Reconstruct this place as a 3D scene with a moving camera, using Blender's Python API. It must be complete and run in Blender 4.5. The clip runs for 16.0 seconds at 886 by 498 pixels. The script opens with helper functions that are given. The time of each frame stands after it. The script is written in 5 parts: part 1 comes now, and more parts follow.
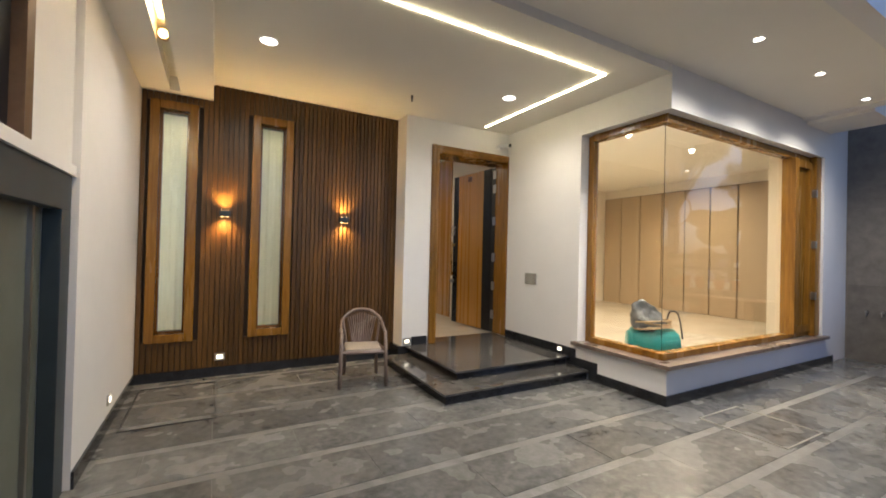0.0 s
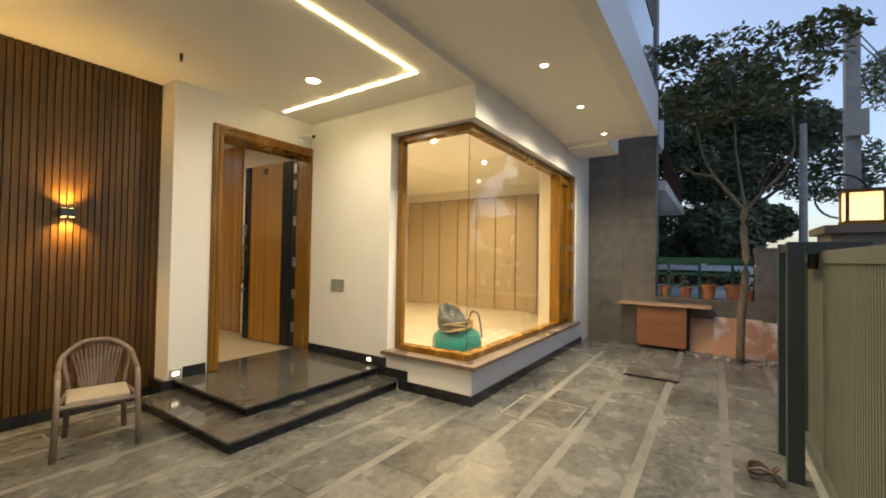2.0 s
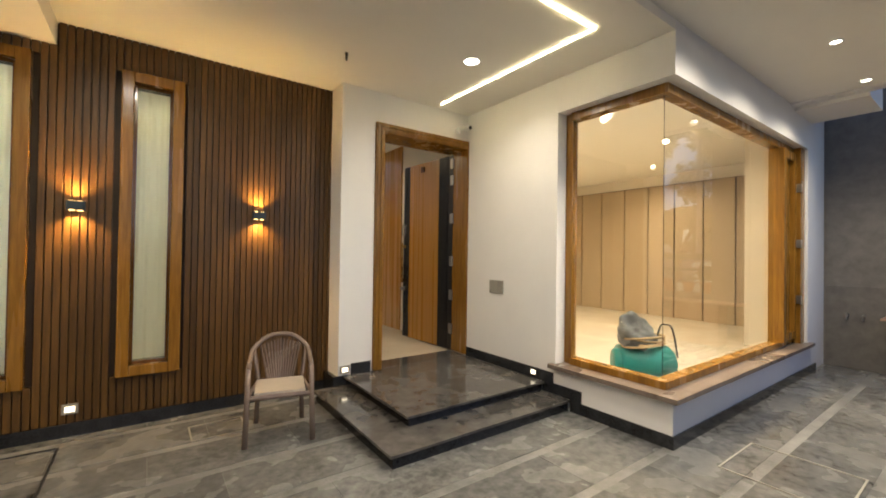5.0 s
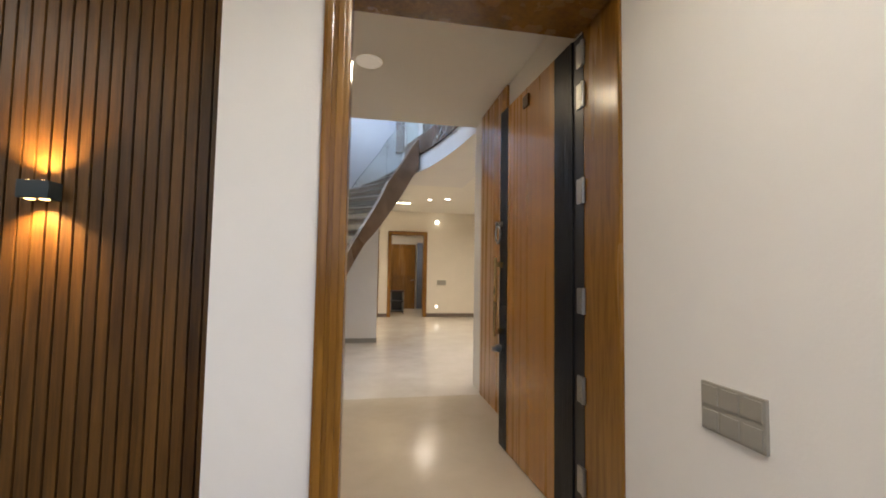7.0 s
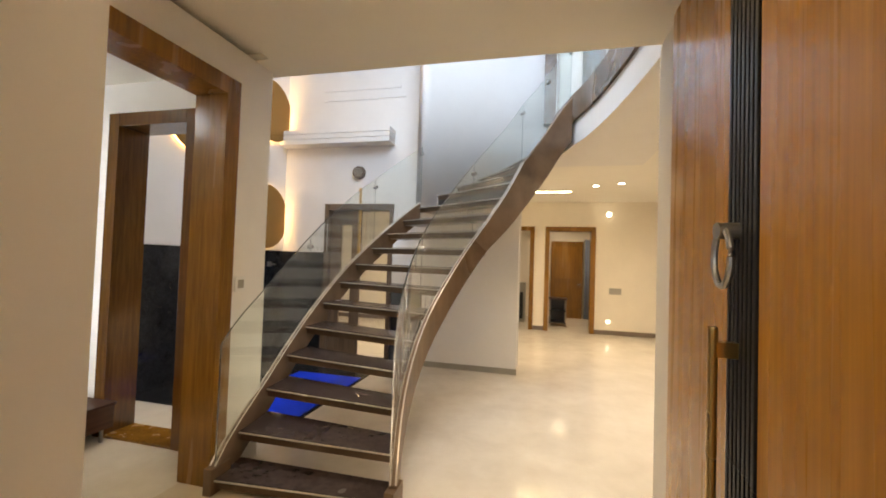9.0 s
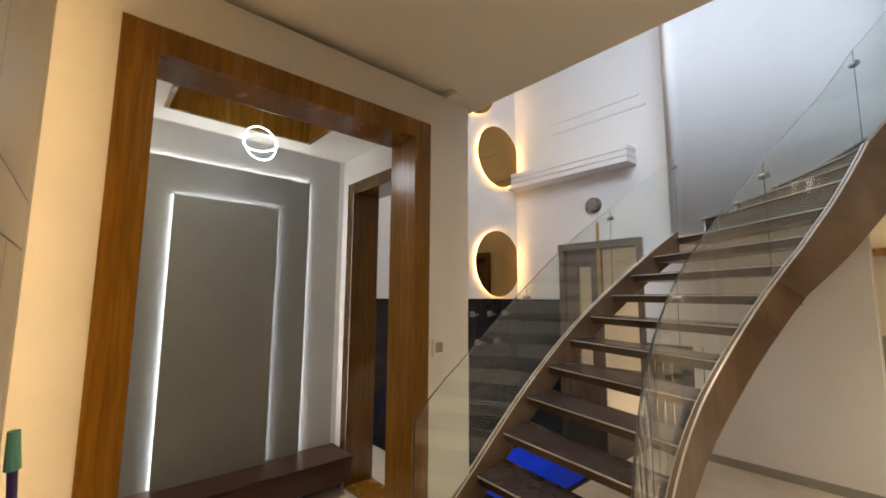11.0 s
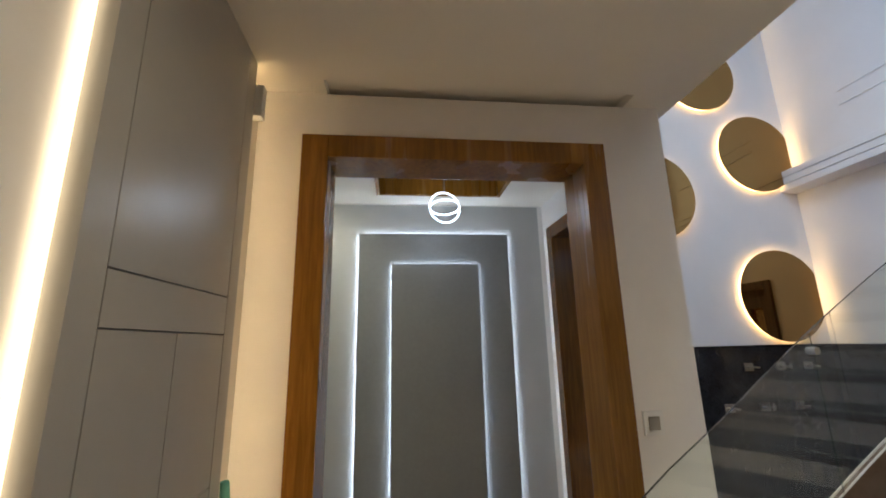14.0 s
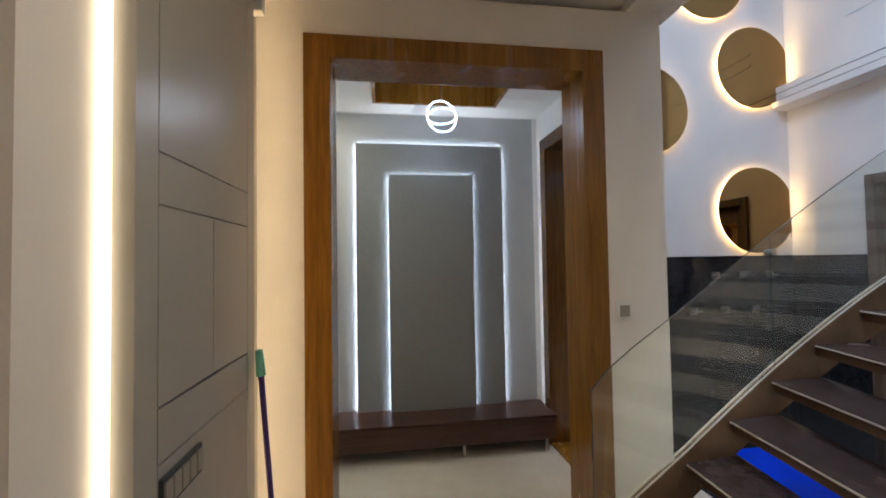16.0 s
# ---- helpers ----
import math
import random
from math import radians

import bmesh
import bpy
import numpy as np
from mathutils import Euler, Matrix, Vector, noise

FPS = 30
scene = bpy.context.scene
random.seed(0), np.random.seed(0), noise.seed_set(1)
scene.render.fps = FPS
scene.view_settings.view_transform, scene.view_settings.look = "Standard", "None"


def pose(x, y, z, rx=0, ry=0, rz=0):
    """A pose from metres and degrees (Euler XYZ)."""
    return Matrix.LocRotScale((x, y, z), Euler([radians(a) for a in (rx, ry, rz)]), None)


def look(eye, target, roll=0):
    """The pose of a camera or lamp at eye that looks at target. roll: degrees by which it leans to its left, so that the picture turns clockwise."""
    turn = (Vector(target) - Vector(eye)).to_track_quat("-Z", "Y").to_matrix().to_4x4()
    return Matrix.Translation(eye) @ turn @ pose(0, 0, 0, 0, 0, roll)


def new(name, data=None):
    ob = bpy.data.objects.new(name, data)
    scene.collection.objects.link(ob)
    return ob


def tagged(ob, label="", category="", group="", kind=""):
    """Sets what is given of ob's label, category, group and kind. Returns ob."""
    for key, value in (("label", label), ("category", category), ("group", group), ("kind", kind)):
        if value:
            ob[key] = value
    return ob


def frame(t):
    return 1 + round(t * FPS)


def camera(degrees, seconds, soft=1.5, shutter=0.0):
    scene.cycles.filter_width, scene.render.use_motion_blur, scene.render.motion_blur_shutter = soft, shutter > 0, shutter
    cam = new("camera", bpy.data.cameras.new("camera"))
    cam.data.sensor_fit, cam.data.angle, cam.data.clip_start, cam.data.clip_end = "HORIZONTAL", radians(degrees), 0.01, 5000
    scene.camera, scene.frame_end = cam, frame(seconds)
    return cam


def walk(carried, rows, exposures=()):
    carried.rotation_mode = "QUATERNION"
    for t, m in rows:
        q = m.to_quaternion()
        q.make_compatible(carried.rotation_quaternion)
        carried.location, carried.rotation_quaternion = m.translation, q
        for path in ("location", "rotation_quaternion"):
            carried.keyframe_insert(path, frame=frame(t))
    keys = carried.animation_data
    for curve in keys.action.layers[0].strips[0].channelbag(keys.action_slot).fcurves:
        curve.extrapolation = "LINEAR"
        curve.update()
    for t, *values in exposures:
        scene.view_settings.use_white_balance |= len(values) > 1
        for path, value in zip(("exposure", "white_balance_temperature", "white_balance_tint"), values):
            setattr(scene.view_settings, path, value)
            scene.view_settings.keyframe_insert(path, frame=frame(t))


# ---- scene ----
cam = camera(94.7, 16.0, soft=1.8)
PATH = [
    (0, (0.777, 0.331, 1.415), (1.755, 2.076, 1.434), 1.4),
    (0.2, (0.811, 0.409, 1.412), (1.864, 2.109, 1.432), 1.4),
    (0.5, (0.814, 0.477, 1.42), (2.002, 2.086, 1.438), 1.0),
    (1, (0.916, 0.571, 1.439), (2.307, 2.009, 1.458), 1.0),
    (1.5, (1.01, 0.66, 1.448), (2.569, 1.912, 1.479), 0.9),
    (2, (1.055, 0.687, 1.459), (2.716, 1.8, 1.5), 0.9),
    (2.5, (1.057, 0.693, 1.459), (2.749, 1.758, 1.516), 1.0),
    (3, (1.023, 0.728, 1.451), (2.668, 1.863, 1.535), 1.0),
    (3.5, (1.004, 0.769, 1.445), (2.536, 2.051, 1.544), 0.7),
    (4, (0.991, 0.791, 1.447), (2.386, 2.221, 1.537), 0.5),
    (4.2, (0.988, 0.829, 1.456), (2.339, 2.302, 1.528), 0.6),
    (6.5, (2.955, 2.782, 1.454), (3.594, 4.676, 1.533), 0.7),
    (7, (3.484, 3.555, 1.501), (3.843, 5.52, 1.613), 0.9),
    (7.6, (3.915, 4.446, 1.637), (3.954, 6.446, 1.67), 1.4),
    (7.9, (4.01, 4.723, 1.709), (3.928, 6.721, 1.745), 1.35),
    (8.2, (4.008, 4.904, 1.718), (3.843, 6.896, 1.758), 1.4),
    (10.3, (3.88, 5.901, 1.861), (2.705, 7.513, 2.012), 1.2),
    (10.5, (3.85, 5.977, 1.843), (2.574, 7.507, 2.022), 0.8),
    (11, (3.848, 6.136, 1.867), (2.358, 7.45, 2.099), 0.4),
    (11.5, (3.861, 6.298, 1.897), (2.221, 7.403, 2.194), 0.1),
    (12, (3.765, 6.404, 1.9), (2.016, 7.306, 2.263), -0.3),
    (12.5, (3.613, 6.5, 1.923), (1.791, 7.202, 2.356), -0.7),
    (13, (3.613, 6.569, 1.958), (1.742, 7.082, 2.445), -0.9),
    (13.5, (3.692, 6.63, 1.961), (1.786, 6.985, 2.452), -1.1),
    (14, (3.81, 6.643, 1.946), (1.874, 6.869, 2.392), -1.3),
    (14.5, (3.884, 6.606, 1.92), (1.923, 6.773, 2.274), -1.3),
    (15, (3.934, 6.606, 1.887), (1.953, 6.74, 2.129), -1.2),
    (15.5, (3.951, 6.573, 1.863), (1.964, 6.751, 2.002), -1.1),
    (16, (3.944, 6.56, 1.839), (1.965, 6.844, 1.897), -0.9),
]
EXPOSURES = [(0, 0.16, 6050, 10), (0.5, 0.08, 6250, 10), (1.0, 0.2, 6500, 8), (1.5, 0.25, 7200, 7), (2.0, 0.26, 7800, 4), (2.5, 0.3, 7900, 3), (3.5, 0.24, 8300, 2), (4.0, 0.22, 7000, 4), (4.2, 0.2, 6900, 5), (6.5, 0.26, 5800, 11), (7.0, 0.15, 5950, 12), (7.5, 0.45, 6000, 11), (8.0, 0.82, 7000, 11), (10.3, 0.24, 7200, 12), (11.0, 0.24, 7050, 12), (12.0, 0.17, 6700, 11), (12.5, 0.2, 6700, 11), (13.0, 0.2, 6500, 10), (13.5, 0.07, 6300, 10), (14.0, 0.0, 5850, 10), (14.5, -0.07, 5650, 10), (15.0, -0.07, 5650, 10), (16.0, 0.1, 5700, 11)]
walk(cam, [(t, look(eye, target, roll)) for t, eye, target, roll in PATH], EXPOSURES)

# ---------- world and large lights ----------
world = bpy.data.worlds.new("dusk")
scene.world = world
world.use_nodes = True
wn = world.node_tree
sky = wn.nodes.new("ShaderNodeTexSky")
sky.sky_type = "NISHITA"
sky.sun_disc = False
sky.sun_elevation = radians(55)
sky.sun_rotation = radians(20)
sky.air_density, sky.dust_density, sky.ozone_density = 1.0, 2.0, 2.0
tint = wn.nodes.new("ShaderNodeMixRGB")
tint.blend_type = "MULTIPLY"
tint.inputs[0].default_value = 1.0
tint.inputs[2].default_value = (1.30, 1.30, 1.48, 1)
wn.links.new(sky.outputs[0], tint.inputs[1])
wn.links.new(tint.outputs[0], wn.nodes["Background"].inputs[0])
wn.nodes["Background"].inputs[1].default_value = 0.15
sun = new("sun", bpy.data.lights.new("sun", "SUN"))
sun.data.energy, sun.data.angle, sun.data.color = 0.2, radians(30), (0.9, 0.93, 1.0)
sun.matrix_world = look((5, 14, 21), (0, 0, 0))
WARM, NEUTRAL, AMBER = (1.0, 0.78, 0.48), (1.0, 0.88, 0.70), (1.0, 0.60, 0.20)


def lamp(name, kind, m, power, colour, size=0.1, spot=None, size_y=None):
    data = bpy.data.lights.new(name, kind)
    data.energy, data.color = power, colour
    if kind == "AREA":
        data.size = size
        if size_y:
            data.shape, data.size_y = "RECTANGLE", size_y
    else:
        data.shadow_soft_size = size
    if spot:
        data.spot_size, data.spot_blend = radians(spot), 0.9
    ob = new(name, data)
    ob.matrix_world = m
    return ob


# ---------- materials ----------
def mat(name, colour, rough=0.5, metal=0.0, var=0.12, scale=6.0, bump=0.0, bscale=40.0, grain=None, emit=None, power=0.0,
        coat=0.0, trans=0.0, colour2=None, rvar=0.08, rand=0.0, spec=0.5, ior=1.45, contrast=(0.35, 0.65)):
    m = bpy.data.materials.new(name)
    m.use_nodes = True
    nt = m.node_tree
    b = nt.nodes["Principled BSDF"]
    b.inputs["Base Color"].default_value = (*colour, 1)
    b.inputs["Roughness"].default_value = rough
    b.inputs["Metallic"].default_value = metal
    b.inputs["Coat Weight"].default_value = coat
    b.inputs["Coat Roughness"].default_value = 0.08
    b.inputs["Transmission Weight"].default_value = trans
    b.inputs["Specular IOR Level"].default_value = spec
    b.inputs["IOR"].default_value = ior
    if emit:
        b.inputs["Emission Color"].default_value = (*emit, 1)
        b.inputs["Emission Strength"].default_value = power
        return m
    if trans or not var:
        return m
    tc = nt.nodes.new("ShaderNodeTexCoord")
    mp = nt.nodes.new("ShaderNodeMapping")
    geo = nt.nodes.new("ShaderNodeNewGeometry")
    nt.links.new(geo.outputs["Position"], mp.inputs[0])
    if grain:
        mp.inputs["Scale"].default_value = grain
    n1 = nt.nodes.new("ShaderNodeTexNoise")
    n1.inputs["Scale"].default_value, n1.inputs["Detail"].default_value = scale, 8
    n1.inputs["Roughness"].default_value, n1.inputs["Distortion"].default_value = 0.62, 0.6 if grain else 0.2
    n2 = nt.nodes.new("ShaderNodeTexNoise")
    n2.inputs["Scale"].default_value, n2.inputs["Detail"].default_value = scale * 0.17, 3
    nt.links.new(mp.outputs[0], n1.inputs[0])
    nt.links.new(mp.outputs[0], n2.inputs[0])
    mix = nt.nodes.new("ShaderNodeMath")
    mix.operation = "MULTIPLY_ADD"
    mix.inputs[1].default_value = 0.6
    half = nt.nodes.new("ShaderNodeMath")
    half.operation = "MULTIPLY"
    half.inputs[1].default_value = 0.4
    nt.links.new(n2.outputs[0], half.inputs[0])
    nt.links.new(n1.outputs[0], mix.inputs[0])
    nt.links.new(half.outputs[0], mix.inputs[2])
    ramp = nt.nodes.new("ShaderNodeValToRGB")
    c2 = colour2 or tuple(min(1, c * (1 + var)) for c in colour)
    c1 = colour if colour2 else tuple(c * (1 - var) for c in colour)
    ramp.color_ramp.elements[0].position, ramp.color_ramp.elements[1].position = contrast
    ramp.color_ramp.elements[0].color, ramp.color_ramp.elements[1].color = (*c1, 1), (*c2, 1)
    nt.links.new(mix.outputs[0], ramp.inputs[0])
    out = ramp.outputs[0]
    if rand:
        info = nt.nodes.new("ShaderNodeObjectInfo")
        hsv = nt.nodes.new("ShaderNodeHueSaturation")
        mr = nt.nodes.new("ShaderNodeMapRange")
        mr.inputs["To Min"].default_value, mr.inputs["To Max"].default_value = 1 - rand, 1 + rand
        nt.links.new(info.outputs["Random"], mr.inputs["Value"])
        nt.links.new(mr.outputs[0], hsv.inputs["Value"])
        nt.links.new(out, hsv.inputs["Color"])
        out = hsv.outputs[0]
    nt.links.new(out, b.inputs["Base Color"])
    rr = nt.nodes.new("ShaderNodeMapRange")
    rr.inputs["To Min"].default_value, rr.inputs["To Max"].default_value = max(0.02, rough - rvar), min(1, rough + rvar)
    nt.links.new(n2.outputs[0], rr.inputs["Value"])
    nt.links.new(rr.outputs[0], b.inputs["Roughness"])
    if bump:
        n3 = nt.nodes.new("ShaderNodeTexNoise")
        n3.inputs["Scale"].default_value, n3.inputs["Detail"].default_value = bscale, 6
        nt.links.new(mp.outputs[0], n3.inputs[0])
        bp = nt.nodes.new("ShaderNodeBump")
        bp.inputs["Strength"].default_value, bp.inputs["Distance"].default_value = bump, 0.01
        nt.links.new(n3.outputs[0], bp.inputs["Height"])
        nt.links.new(bp.outputs[0], b.inputs["Normal"])
    return m


def dusty(m, amount):
    """Clear glass under a thin film of dust, its milky reflection put into the diffuse colour."""
    nt = m.node_tree
    b = nt.nodes["Principled BSDF"]
    d = nt.nodes.new("ShaderNodeBsdfDiffuse")
    d.inputs["Color"].default_value = (0.62, 0.66, 0.68, 1)
    n = nt.nodes.new("ShaderNodeTexNoise")
    n.inputs["Scale"].default_value, n.inputs["Detail"].default_value = 2.5, 6
    geo = nt.nodes.new("ShaderNodeNewGeometry")
    nt.links.new(geo.outputs["Position"], n.inputs[0])
    mr = nt.nodes.new("ShaderNodeMapRange")
    mr.inputs["From Min"].default_value, mr.inputs["From Max"].default_value = 0.3, 0.75
    mr.inputs["To Min"].default_value, mr.inputs["To Max"].default_value = amount * 0.4, amount * 1.8
    nt.links.new(n.outputs[0], mr.inputs[0])
    x = nt.nodes.new("ShaderNodeMixShader")
    nt.links.new(mr.outputs[0], x.inputs[0])
    nt.links.new(b.outputs[0], x.inputs[1])
    nt.links.new(d.outputs[0], x.inputs[2])
    nt.links.new(x.outputs[0], nt.nodes["Material Output"].inputs[0])
    return m


M = {
    "paint": mat("white_wall_paint", (0.80, 0.78, 0.76), 0.55, var=0.025, scale=3, bump=0.06, bscale=90),
    "plaster": mat("patchy_white_plaster", (0.75, 0.73, 0.71), 0.5, colour2=(0.85, 0.83, 0.80), scale=1.6, bump=0.08, bscale=40),
    "cream": mat("cream_wall_paint", (0.80, 0.74, 0.64), 0.5, var=0.03, scale=3, bump=0.05, bscale=90),
    "ceiling": mat("ceiling_paint", (0.87, 0.84, 0.77), 0.7, var=0.02, scale=2),
    "stone": mat("grey_stone_paving", (0.066, 0.066, 0.065), 0.25, colour2=(0.20, 0.197, 0.19), scale=15, bump=0.2, bscale=55, rvar=0.18, rand=0.22, contrast=(0.38, 0.66)),
    "joint": mat("pale_cement_joint", (0.10, 0.099, 0.095), 0.34, colour2=(0.25, 0.245, 0.235), scale=9, bump=0.3, bscale=60, rvar=0.2),
    "granite": mat("black_granite", (0.020, 0.021, 0.024), 0.10, var=0.6, scale=60, rvar=0.05),
    "step": mat("grey_marble_step", (0.045, 0.042, 0.040), 0.12, colour2=(0.15, 0.14, 0.13), scale=7, rvar=0.07, contrast=(0.4, 0.75)),
    "marble": mat("cream_marble_floor", (0.62, 0.56, 0.48), 0.10, colour2=(0.78, 0.73, 0.65), scale=2.5, rvar=0.05),
    "foyer": mat("beige_marble_floor", (0.55, 0.47, 0.35), 0.16, colour2=(0.66, 0.58, 0.46), scale=2.0, rvar=0.06),
    "globe": mat("globe_glow", (1, 1, 1), emit=(1.0, 0.85, 0.60), power=5.0),
    "spotlens": mat("small_downlight_lens", (1, 1, 1), emit=(1.0, 0.88, 0.70), power=5.0),
    "slat": mat("walnut_slat", (0.046, 0.0215, 0.0045), 0.42, colour2=(0.128, 0.062, 0.0130), scale=5, grain=(9, 9, 0.5), bump=0.1, bscale=30, rand=0.18),
    "slatback": mat("slat_backing", (0.024, 0.014, 0.006), 0.6, var=0.2),
    "teak": mat("polished_teak", (0.125, 0.049, 0.0055), 0.26, colour2=(0.320, 0.155, 0.022), scale=4, contrast=(0.30, 0.68), grain=(10, 10, 0.7), coat=0.1, rand=0.1),
    "teakdark": mat("dark_polished_teak", (0.075, 0.028, 0.005), 0.2, colour2=(0.16, 0.066, 0.012), scale=4, grain=(10, 10, 0.7), coat=0.5),
    "veneer": mat("honey_veneer", (0.33, 0.142, 0.018), 0.28, colour2=(0.50, 0.240, 0.038), scale=5, grain=(14, 14, 0.25), coat=0.35),
    "black": mat("black_lacquer", (0.012, 0.012, 0.013), 0.3, var=0.2),
    "grey": mat("grey_laminate_panel", (0.27, 0.28, 0.285), 0.42, var=0.05, scale=30),
    "greige": mat("greige_satin_panel", (0.40, 0.39, 0.36), 0.3, var=0.03, scale=8),
    "beige": mat("beige_fabric_panel", (0.46, 0.36, 0.25), 0.6, var=0.06, scale=30, bump=0.2, bscale=300),
    "bench": mat("walnut_bench", (0.05, 0.022, 0.017), 0.3, colour2=(0.10, 0.048, 0.036), scale=4, grain=(10, 0.6, 10)),
    "tread": mat("dark_brown_stone_tread", (0.035, 0.026, 0.027), 0.24, colour2=(0.085, 0.064, 0.062), scale=16, rvar=0.1),
    "bronze": mat("brushed_brown_cladding", (0.075, 0.042, 0.022), 0.3, colour2=(0.19, 0.118, 0.070), scale=3, metal=0.0, rvar=0.12),
    "trim": mat("pale_edge_trim", (0.62, 0.57, 0.50), 0.3, metal=0.5, var=0.05),
    "steel": mat("brushed_steel", (0.42, 0.41, 0.39), 0.38, metal=1.0, var=0.05),
    "brass": mat("satin_brass", (0.62, 0.40, 0.13), 0.3, metal=1.0, var=0.06),
    "plate": mat("grey_switch_plate", (0.33, 0.31, 0.27), 0.35, metal=0.1, var=0.04),
    "white": mat("white_plastic", (0.78, 0.78, 0.77), 0.35, var=0.02),
    "mirror": mat("bronze_tinted_mirror", (0.36, 0.215, 0.075), 0.02, metal=1.0, var=0),
    "clad": mat("dark_stone_cladding", (0.115, 0.102, 0.088), 0.5, colour2=(0.195, 0.174, 0.150), scale=7, bump=0.2, bscale=50, rand=0.1),
    "gate": mat("dark_green_grey_gate_paint", (0.125, 0.135, 0.112), 0.42, var=0.15, scale=5),
    "post": mat("slate_grey_post_paint", (0.035, 0.048, 0.056), 0.4, var=0.15, scale=5),
    # Lighter copy of the chair plastic, with the seat's glare put into the colour.
    "chairseat": mat("glare_paled_plastic", (0.42, 0.37, 0.31), 0.3, var=0.12, scale=9),
    "chair": mat("brown_moulded_plastic", (0.19, 0.14, 0.115), 0.25, var=0.15, scale=6),
    "teal": mat("teal_plastic", (0.02, 0.19, 0.175), 0.35, var=0.1),
    "bag": mat("grey_black_bag", (0.10, 0.10, 0.098), 0.5, var=0.5, scale=10, bump=0.5, bscale=14),
    "rope": mat("tan_rope", (0.34, 0.24, 0.13), 0.8, var=0.2, scale=40),
    "rust": mat("red_brown_plywood", (0.20, 0.075, 0.035), 0.5, colour2=(0.30, 0.13, 0.065), scale=4, grain=(1, 1, 12)),
    "ply": mat("raw_plywood", (0.36, 0.20, 0.12), 0.65, colour2=(0.52, 0.34, 0.24), scale=5, bump=0.1),
    "rail": mat("green_rail_paint", (0.02, 0.075, 0.055), 0.4, var=0.1),
    "terra": mat("terracotta", (0.33, 0.12, 0.06), 0.7, var=0.15, scale=12),
    "bark": mat("bark", (0.10, 0.070, 0.048), 0.85, colour2=(0.24, 0.19, 0.14), scale=14, grain=(1, 1, 0.3), bump=0.6, bscale=30),
    "leaf": mat("leaf_green", (0.055, 0.075, 0.028), 0.5, colour2=(0.15, 0.165, 0.075), scale=2.5, rvar=0.1),
    "leafdark": mat("leaf_dark_green", (0.046, 0.070, 0.037), 0.55, colour2=(0.125, 0.155, 0.088), scale=0.8, rvar=0.1),
    "concrete": mat("weathered_concrete", (0.24, 0.235, 0.22), 0.8, colour2=(0.38, 0.37, 0.35), scale=5, bump=0.25),
    "soil": mat("dusty_ground", (0.12, 0.10, 0.08), 0.9, colour2=(0.22, 0.19, 0.155), scale=2, bump=0.3),
    "neighbour": mat("pale_neighbour_paint", (0.52, 0.52, 0.55), 0.7, var=0.06),
    "carpaint": mat("pale_car_paint", (0.55, 0.60, 0.62), 0.2, var=0.03, coat=0.6),
    "tyre": mat("tyre_rubber", (0.02, 0.02, 0.02), 0.8, var=0.2),
    "blue": mat("blue_film", (0.008, 0.05, 0.80), 0.22, var=0.3, scale=2),
    "purple": mat("purple_plastic", (0.06, 0.03, 0.20), 0.4, var=0.1),
    "mint": mat("mint_plastic", (0.20, 0.55, 0.46), 0.5, var=0.1),
    "greydoor": mat("grey_brown_door", (0.10, 0.066, 0.043), 0.4, colour2=(0.19, 0.135, 0.092), scale=4, grain=(8, 8, 0.6)),
    "glass": dusty(mat("clear_glass", (0.93, 0.975, 0.95), 0.0, trans=1.0, ior=1.45), 0.045),
    "pane": mat("window_glass", (0.97, 0.985, 0.97), 0.0, trans=1.0, ior=1.45),
    "hidden": mat("hidden_warm_led", (1, 1, 1), emit=(1.0, 0.66, 0.30), power=14.0),
    # Faint glow given to a fitting that is switched off.
    "fitting": mat("ceiling_fitting_lens", (1, 1, 1), emit=(1.0, 0.82, 0.58), power=0.15),
    "sheer": mat("frosted_window_glass", (0.97, 0.97, 0.88), 0.10, trans=1.0, ior=1.3),
    "sill": mat("brown_stone_sill", (0.13, 0.098, 0.080), 0.3, colour2=(0.22, 0.17, 0.14), scale=9),
    "stained": mat("stained_plywood", (0.40, 0.20, 0.13), 0.6, colour2=(0.74, 0.70, 0.67), scale=2.2, contrast=(0.46, 0.58)),
    "foot": mat("foot_light_lens", (1, 1, 1), emit=(1.0, 0.86, 0.62), power=2.6),
    "nichewall": mat("pale_grey_niche_paint", (0.46, 0.47, 0.47), 0.5, var=0.03, scale=4),
    "led": mat("neutral_led", (1, 1, 1), emit=(1.0, 0.83, 0.48), power=17.0),
    "ledcool": mat("cool_led", (1, 1, 1), emit=(0.88, 0.95, 1.0), power=16.0),
    "ledwarm": mat("warm_led", (1, 1, 1), emit=(1.0, 0.60, 0.21), power=6.0),
    "ledstrip": mat("warm_white_led", (1, 1, 1), emit=(1.0, 0.74, 0.42), power=2.7),
    "ring": mat("ring_led", (1, 1, 1), emit=(0.62, 0.80, 1.0), power=6.0),
    "lens": mat("downlight_lens", (1, 1, 1), emit=(1.0, 0.90, 0.74), power=14.0),
    "amber": mat("amber_lens", (1, 1, 1), emit=(1.0, 0.58, 0.18), power=11.0),
}
M["ledcorner"] = mat("corner_led", (1, 1, 1), emit=(1.0, 0.68, 0.34), power=2.6)
M["voile"] = mat("cream_voile", (0.88, 0.86, 0.70), 0.9, var=0.04, scale=8)
vt = M["voile"].node_tree
tl = vt.nodes.new("ShaderNodeBsdfTranslucent")
tl.inputs["Color"].default_value = (0.90, 0.90, 0.74, 1)
vmix = vt.nodes.new("ShaderNodeMixShader")
vmix.inputs[0].default_value = 0.6
